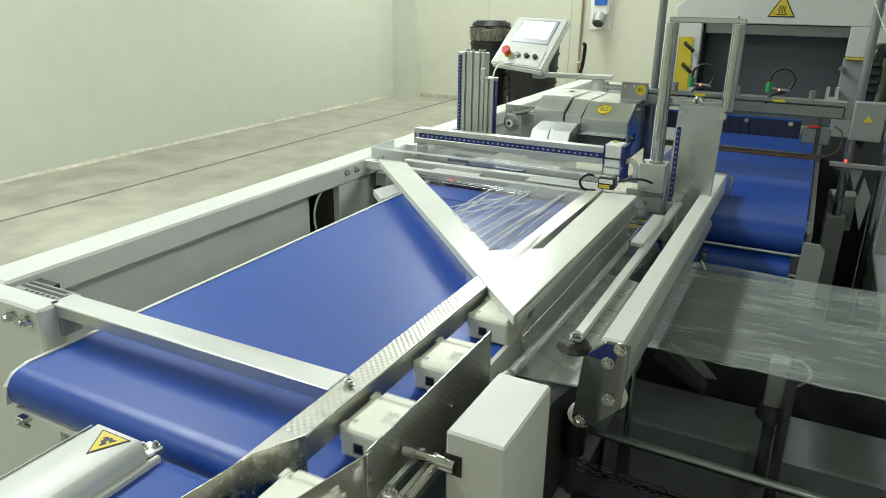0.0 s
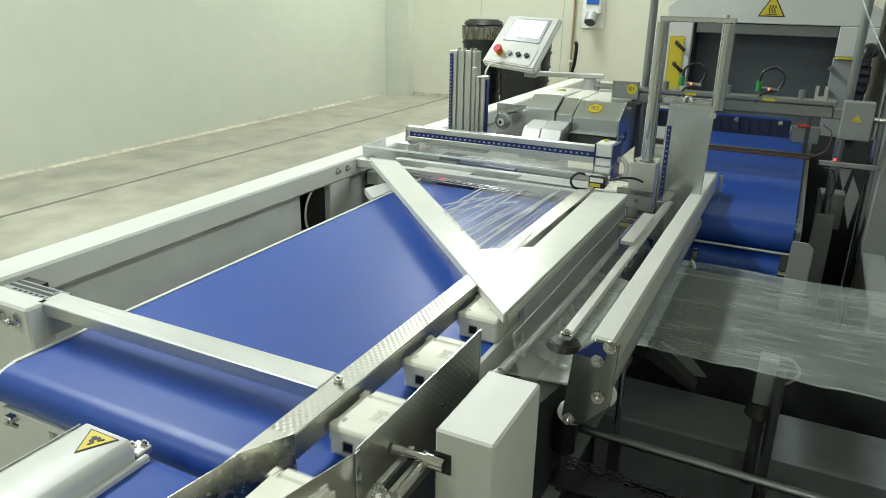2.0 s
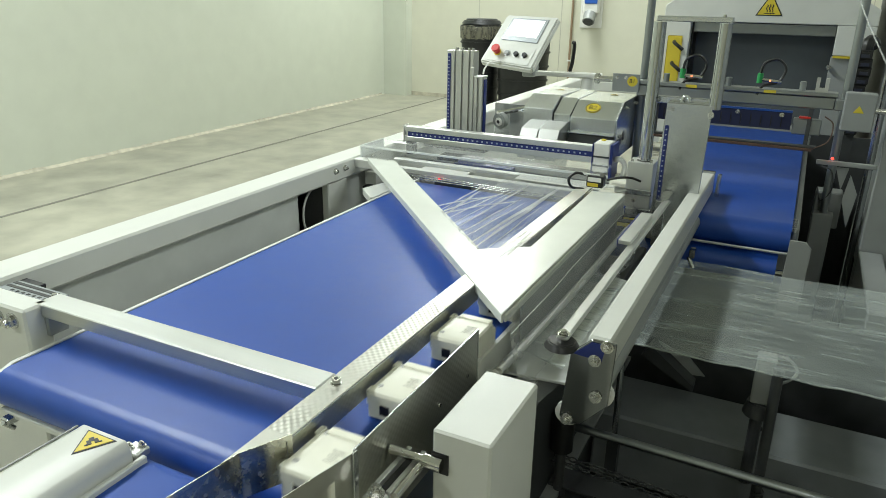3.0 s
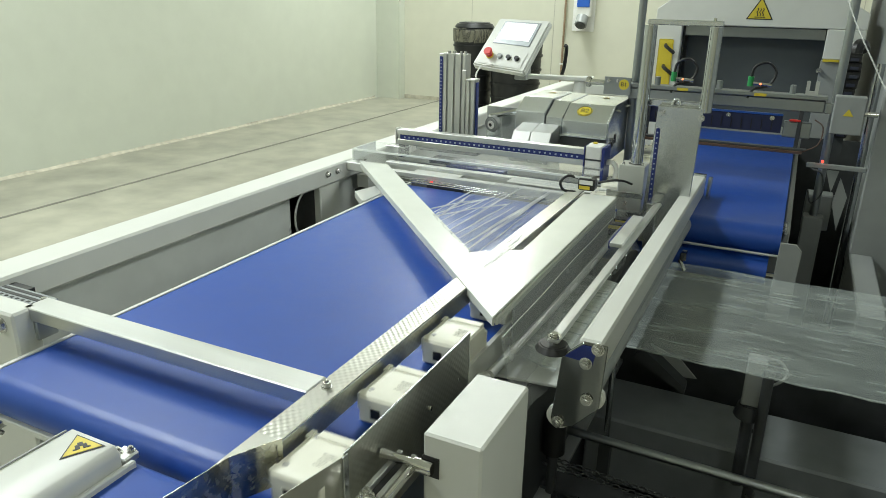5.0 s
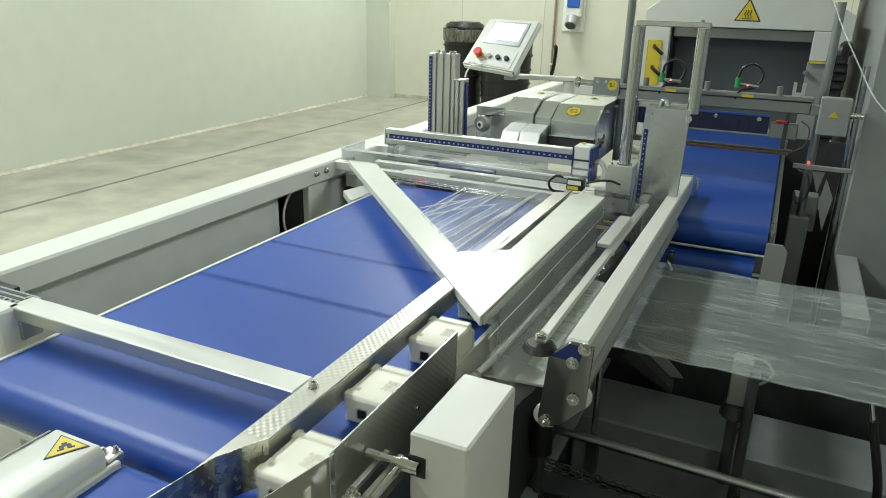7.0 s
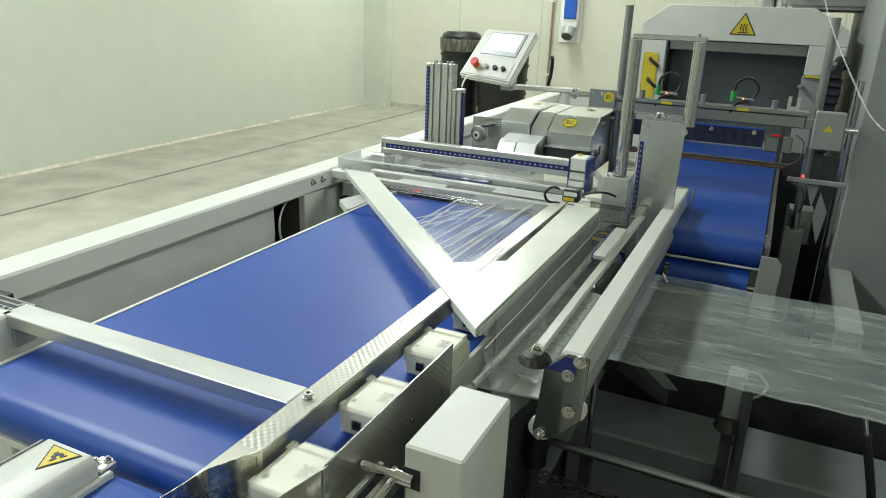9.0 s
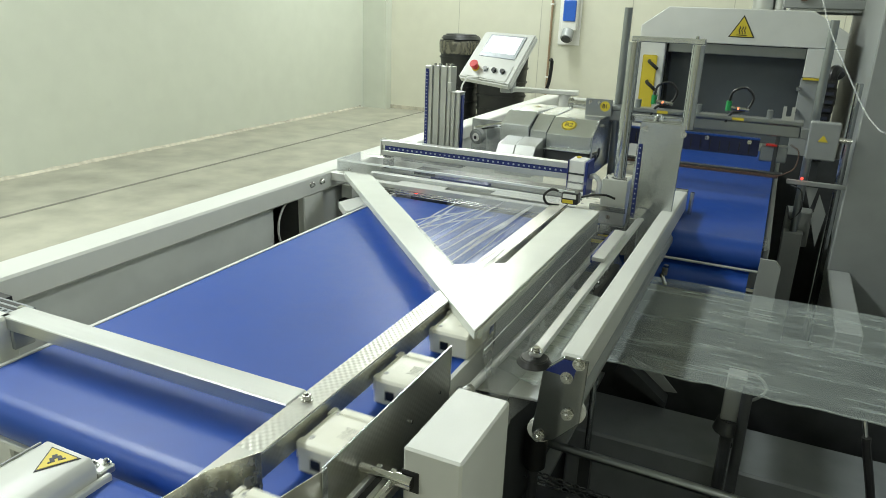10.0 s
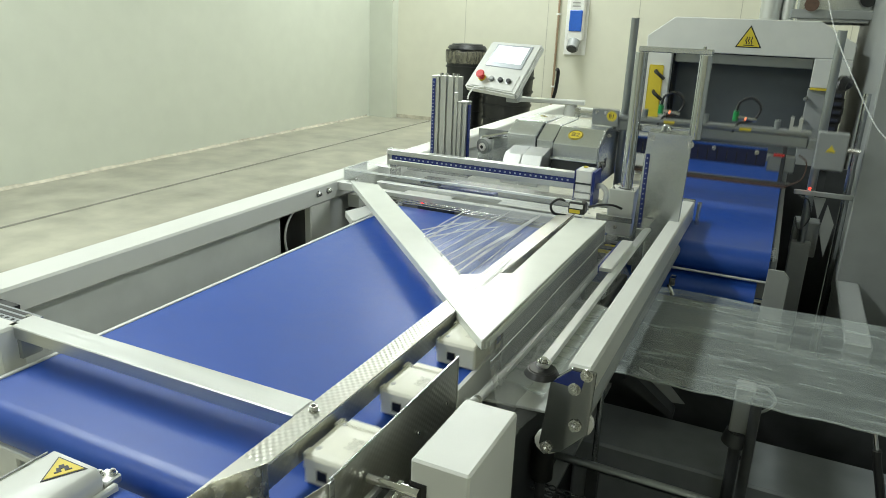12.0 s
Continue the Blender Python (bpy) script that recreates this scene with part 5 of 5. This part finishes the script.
    part("bracket", box(0.13, 0.329, 1.49, 1.51, 0.49, 0.52), M_DARK, g)


# ---- control panel, bins and wall fittings ----
def control_panel():
    p = thing("control_panel", -1.36, 3.5, 1.0, "white tilted operator panel with a lit touch screen", "control panel")
    tl, tr, br, bl = Vector((-1.509, 3.58, 1.336)), Vector((-1.245, 3.58, 1.330)), Vector((-1.313, 3.42, 1.097)), Vector((-1.581, 3.42, 1.123))
    n = (tr - bl).cross(tl - br).normalized()
    if n.y > 0:
        n = -n

    def P(u, v, h=0.0):
        return bl.lerp(br, u).lerp(tl.lerp(tr, u), v) + n * h

    def plate(u0, u1, v0, v1, h0, h1, bev=0.003):
        bm = bmesh.new()
        q = [(u0, v0), (u1, v0), (u1, v1), (u0, v1)]
        lo, hi = [bm.verts.new(P(u, v, h0)) for u, v in q], [bm.verts.new(P(u, v, h1)) for u, v in q]
        bm.faces.new(lo[::-1])
        bm.faces.new(hi)
        for i in range(4):
            j = (i + 1) % 4
            bm.faces.new((lo[i], lo[j], hi[j], hi[i]))
        bmesh.ops.recalc_face_normals(bm, faces=bm.faces)
        if bev:
            bmesh.ops.bevel(bm, geom=bm.edges[:], offset=bev, segments=2, affect="EDGES")
        return bm
    part("case", plate(0, 1, 0, 1, -0.045, 0.0, 0.008), M_WHITE, p, "white case", True)
    part("button_field", plate(0.10, 0.90, 0.05, 0.36, 0.0005, 0.004, 0.003), M_WHITE, p)
    scr = part("screen_frame", plate(0.16, 0.86, 0.47, 0.93, 0.0005, 0.005, 0.002), M_DULL, p, "grey screen frame")
    part("screen", plate(0.20, 0.80, 0.56, 0.895, 0.0052, 0.0062, 0), M_SCREEN, scr, "lit pale touch screen")
    c = P(0.24, 0.22)
    col = part("stop_collar", rod(c + n * 0.004, c + n * 0.012, 0.019, 20), M_YELLOW, p, "yellow collar", True)
    part("emergency_stop", rod(c + n * 0.012, c + n * 0.036, 0.016, 20, rod(c + n * 0.034, c + n * 0.046, 0.021, 20, None, None, 0.004)), M_RED, col, "red mushroom stop button", True)
    for u in (0.43, 0.60, 0.76):
        c = P(u, 0.22)
        ring = part("knob_ring", rod(c + n * 0.004, c + n * 0.008, 0.015, 18), M_STEEL, p, smooth=True)
        part("knob", rod(c + n * 0.008, c + n * 0.018, 0.0115, 18, None, None, 0.002), M_GREYP if u < 0.5 else M_BLACK, ring, "round switch knob", True)
    part("lanyard", tube(arc([P(0.38, 0.05, 0.006), P(0.28, 0.0, 0.012), P(0.22, -0.02, 0.012), P(0.20, -0.15, 0.01), P(0.21, -0.24, 0.0)], 6), 0.004), M_WHITEPL, p, smooth=True)
    a = thing("panel_arm", -1.25, 3.6, 0.96, "white swivel arm carrying the operator panel", "arm")
    part("arm", prism([(-1.37, 3.55), (-1.03, 3.62), (-1.04, 3.68), (-1.38, 3.62)], "z", 1.055, 1.075, 0.003), M_WHITE, a)
    part("pivot", rod((-1.10, 3.64, 0.96), (-1.10, 3.64, 1.055), 0.03, 20), M_WHITE, a, smooth=True)
    part("base_plate", box(-1.349, -1.02, 3.60, 3.72, 0.93, 0.96, 0.002), M_WHITE, a)
    part("panel_joint", box(-1.40, -1.34, 3.53, 3.60, 1.05, 1.16, 0.004), M_GREYP, a)
    part("rear_handle", tube(arc([(-1.20, 3.66, 1.075), (-1.19, 3.66, 1.12), (-1.185, 3.66, 1.20), (-1.19, 3.65, 1.215)], 5), 0.009), M_BLACK, a, "black handle", True)


def bins():
    def bin_at(x, y, r, h, bag):
        b = thing("waste_bin", x, y, 0, "tall black plastic waste bin" + (" with an open liner bag" if bag else " with moulded ribs"), "bin", "waste bins")
        bm = rod((x, y, 0), (x, y, h), r * 0.86, 32, None, r)
        part("body", bm, M_BIN, b, smooth=True)
        for k in range(5):
            z = h * (0.2 + 0.16 * k)
            part("rib", rod((x, y, z), (x, y, z + 0.025), r * (0.90 + 0.022 * k) + 0.012, 32, None, None, 0.006), M_BIN, b, smooth=True)
        if bag:
            rows = []
            rng = random.Random(7)
            for j, (rr, z) in enumerate(((r * 1.03, h - 0.12), (r * 1.05, h - 0.06), (r * 1.06, h), (r * 1.02, h + 0.025))):
                rows.append([(x + rr * math.cos(a * math.pi / 20) * (1 + 0.02 * rng.random()), y + rr * math.sin(a * math.pi / 20) * (1 + 0.02 * rng.random()), z + 0.015 * rng.random()) for a in range(41)])
            part("liner", sheet(rows), M_BAG, b, "crumpled translucent liner", True)
            part("lid", rod((x, y, h + 0.03), (x, y, h + 0.10), r * 1.03, 32, None, r * 0.82, 0.02), M_BIN, b, "domed black lid", True)
            part("lid_rim", rod((x, y, h), (x, y, h + 0.03), r * 1.05, 32), M_BIN, b, smooth=True)
    bin_at(-3.59, 8.0, 0.235, 1.04, True)
    bin_at(-3.03, 7.9, 0.29, 0.95, False)


def wall_fittings():
    s = thing("wall_socket", -2.69, BY, 1.1, "grey wall socket unit with a blue cover", "socket")
    x = -2.70
    part("backplate", box(x - 0.15, x + 0.13, BY - 0.02, BY - 0.003, 1.02, 1.75, 0.004), M_WHITEPL, s)
    cas = part("case", box(x - 0.09, x + 0.10, BY - 0.12, BY - 0.0205, 1.20, 1.75, 0.012), M_WHITEPL, s)
    part("blue_cover", box(x - 0.075, x + 0.085, BY - 0.135, BY - 0.1205, 1.31, 1.56, 0.008), M_SOCKET, cas, "blue hinged socket cover")
    part("plug_ring", rod((x, BY - 0.10, 1.19), (x, BY - 0.17, 1.10), 0.075, 20), M_GREYP, s, smooth=True)
    part("plug_face", rod((x, BY - 0.172, 1.098), (x, BY - 0.18, 1.088), 0.06, 20), M_DARK, s, smooth=True)
    bm = None
    for k in range(3):
        bm = box(x - 0.045, x + 0.055, BY - 0.138, BY - 0.1355, 1.60 + 0.04 * k, 1.615 + 0.04 * k, 0, bm)
    part("label_bars", bm, M_GREYPRINT, s)
    c = thing("conduit_pipe", -2.96, BY, 0.1, "brown-grey upright conduit pipe on the wall", "pipe")
    part("pipe", rod((-2.95, BY - 0.03, 0.05), (-2.95, BY - 0.03, 4.5), 0.014, 12), M_COPPER, c, smooth=True)
    for z in (0.6, 1.5, 2.6):
        part("clip", box(-2.975, -2.925, BY - 0.045, BY - 0.001, z, z + 0.02), M_WHITEPL, c)


# ---- what travels ----
PITCH, SPEED, LANE_X = 0.1820, 0.2730, -0.562


def product_case():
    """A cream plastic module with its nose towards the feeder; its base stands at the lane's height."""
    p = thing("plastic_module", LANE_X, 0, 0.901, "cream plastic electrical module with a square port and printed label", "product", "modules on the belt")
    x0, x1, y0, y1, z0, z1 = LANE_X - 0.036, LANE_X + 0.033, -0.045, 0.045, 0.901, 0.944
    prof = [(y0, z0), (y1, z0), (y1, z1 - 0.006), (y1 - 0.008, z1), (y0 + 0.010, z1), (y0, z1 - 0.004)]
    bod = part("body", prism(prof, "x", x0, x1, 0.003), M_PACK, p, "cream moulded body", True)
    part("side_lug", box(x0 - 0.003, x0 + 0.006, y0 + 0.003, y0 + 0.016, z0 + 0.018, z1 - 0.002, 0.0015), M_PACK, p)
    part("side_lug", box(x0 - 0.003, x0 + 0.006, y1 - 0.020, y1 - 0.004, z0 + 0.018, z1 + 0.001, 0.0015), M_PACK, p)
    part("shoulder", box(x0 + 0.012, x1 - 0.002, y1 - 0.016, y1 - 0.002, z1 - 0.003, z1 + 0.0025, 0.0015), M_PACK, p)
    part("rear_foot", box(x1 - 0.02, x1 + 0.001, y1 - 0.002, y1 + 0.006, z0, z1 - 0.012, 0.002), M_PACK, p)
    part("port", box(x0 + 0.020, x0 + 0.034, y0 - 0.0012, y0 - 0.0002, z0 + 0.010, z0 + 0.024), M_BLACK, bod, "black square port")
    part("port_frame", box(x0 + 0.017, x0 + 0.0195, y0 - 0.0016, y0 - 0.0002, z0 + 0.008, z0 + 0.026), M_PACK, p)
    for k in range(5):
        part("print_bar", box(x0 + 0.038 + 0.002 * (k % 2), x0 + 0.061 - 0.005 * (k % 3), y0 + 0.030 + k * 0.0052, y0 + 0.0325 + k * 0.0052, z1 + 0.0001, z1 + 0.0006), M_FAINT, bod)
    for x, y in ((x0 + 0.012, y1 - 0.014), (x0 + 0.012, y0 + 0.016)):
        part("dimple", rod((x, y, z1 - 0.001), (x, y, z1 + 0.0004), 0.004, 12), M_GREYPRINT, p)
    return p


def belt_seam():
    """A thin joint line across the belt; its pose lies on the belt's face, at the line's middle."""
    s = thing("belt_seam", -0.826, 0, 0, "soft darker joint line across the moving blue belt", "belt seam", "joint lines of the belt")
    part("line", box(-1.146, -0.535, -0.014, 0.014, 0.0002, 0.0006), M_BELT_DARK, s)
    return s


def on_belt(s):
    """The pose at s metres along the infeed belt's loop; 0 is where the top run begins at the near roller."""
    y0, y1, r, z = 0.695, 2.02, 0.0322, 0.868
    run, turn = y1 - y0 - 2 * r, math.pi * r
    s %= 2 * (run + turn)
    if s < run:
        y, dz, a = y0 + r + s, r, 0.0
    elif s < run + turn:
        a = -(s - run) / r
        y, dz = y1 - r + r * math.sin(-a), r * math.cos(a)
    elif s < 2 * run + turn:
        y, dz, a = y1 - r - (s - run - turn), -r, -math.pi
    else:
        a = -math.pi - (s - 2 * run - turn) / r
        y, dz = y0 + r - r * math.sin(-math.pi - a), r * math.cos(a)
    return pose(-0.826, y, z + dz, math.degrees(a))


hall()
side_frame()
main_conveyor()
width_bar()
guides()
guide_post()
folding_plate()
film_at_plate()
far_cross_rails()
sensor_rail()
columns()
hood()
film_gate()
film_rails()
exit_conveyor()
SEALING_BAR = sealing_bar()
guide_columns()
tunnel()
CABLE_CHAIN = side_housing()
lower_chassis()
control_panel()
bins()
wall_fittings()
MODULES = [product_case()]
for k in range(1, 28):
    MODULES.append(copy_thing(MODULES[0], pose(LANE_X, 0, 0.901)))
SEAMS = [belt_seam(), belt_seam()]


# how far the bar is down, in seconds from each beat
DIP = ((-0.22, 0.0), (-0.08, 0.15), (0.0, 0.85), (0.06, 1.0), (0.12, 0.7), (0.22, 0.1), (0.32, 0.0))


def motions():
    # two joint lines go round with the belt
    for ob, y in zip(SEAMS, (1.255, 1.030)):
        walk(ob, [(k * 0.08, on_belt(y - 0.7272 + 0.29 * (k * 0.08 - 6.5))) for k in range(151)])
    # the modules ride forward at the belt's pace
    for k, ob in enumerate(MODULES):
        y = PHASE_Y + (k - 20) * PITCH
        walk(ob, [(0, pose(LANE_X, y, 0.901)), (6, pose(LANE_X, y + 6 * SPEED, 0.901)), (12, pose(LANE_X, y + 12 * SPEED, 0.901))])
    # the sealing bar dips once for each module
    rows, beat, t0 = [(0, 0.85)], 2 / 3, 0.0
    for k in range(0, 19):
        t = t0 + k * beat
        for dt, q in DIP:
            if 0.01 < t + dt < 11.97:
                rows.append((t + dt, q))
    rows.append((12, 0.85))
    walk(SEALING_BAR, [(t, pose(-0.36 - 0.008 * q, 2.65, 1.05 - 0.028 * q)) for t, q in rows])
    # the cable chain's loop follows the bar
    walk(CABLE_CHAIN, [(t, pose(-0.008 * q, 2.9, 0.87 - 0.026 * q)) for t, q in rows])


PHASE_Y = 0.818
motions()
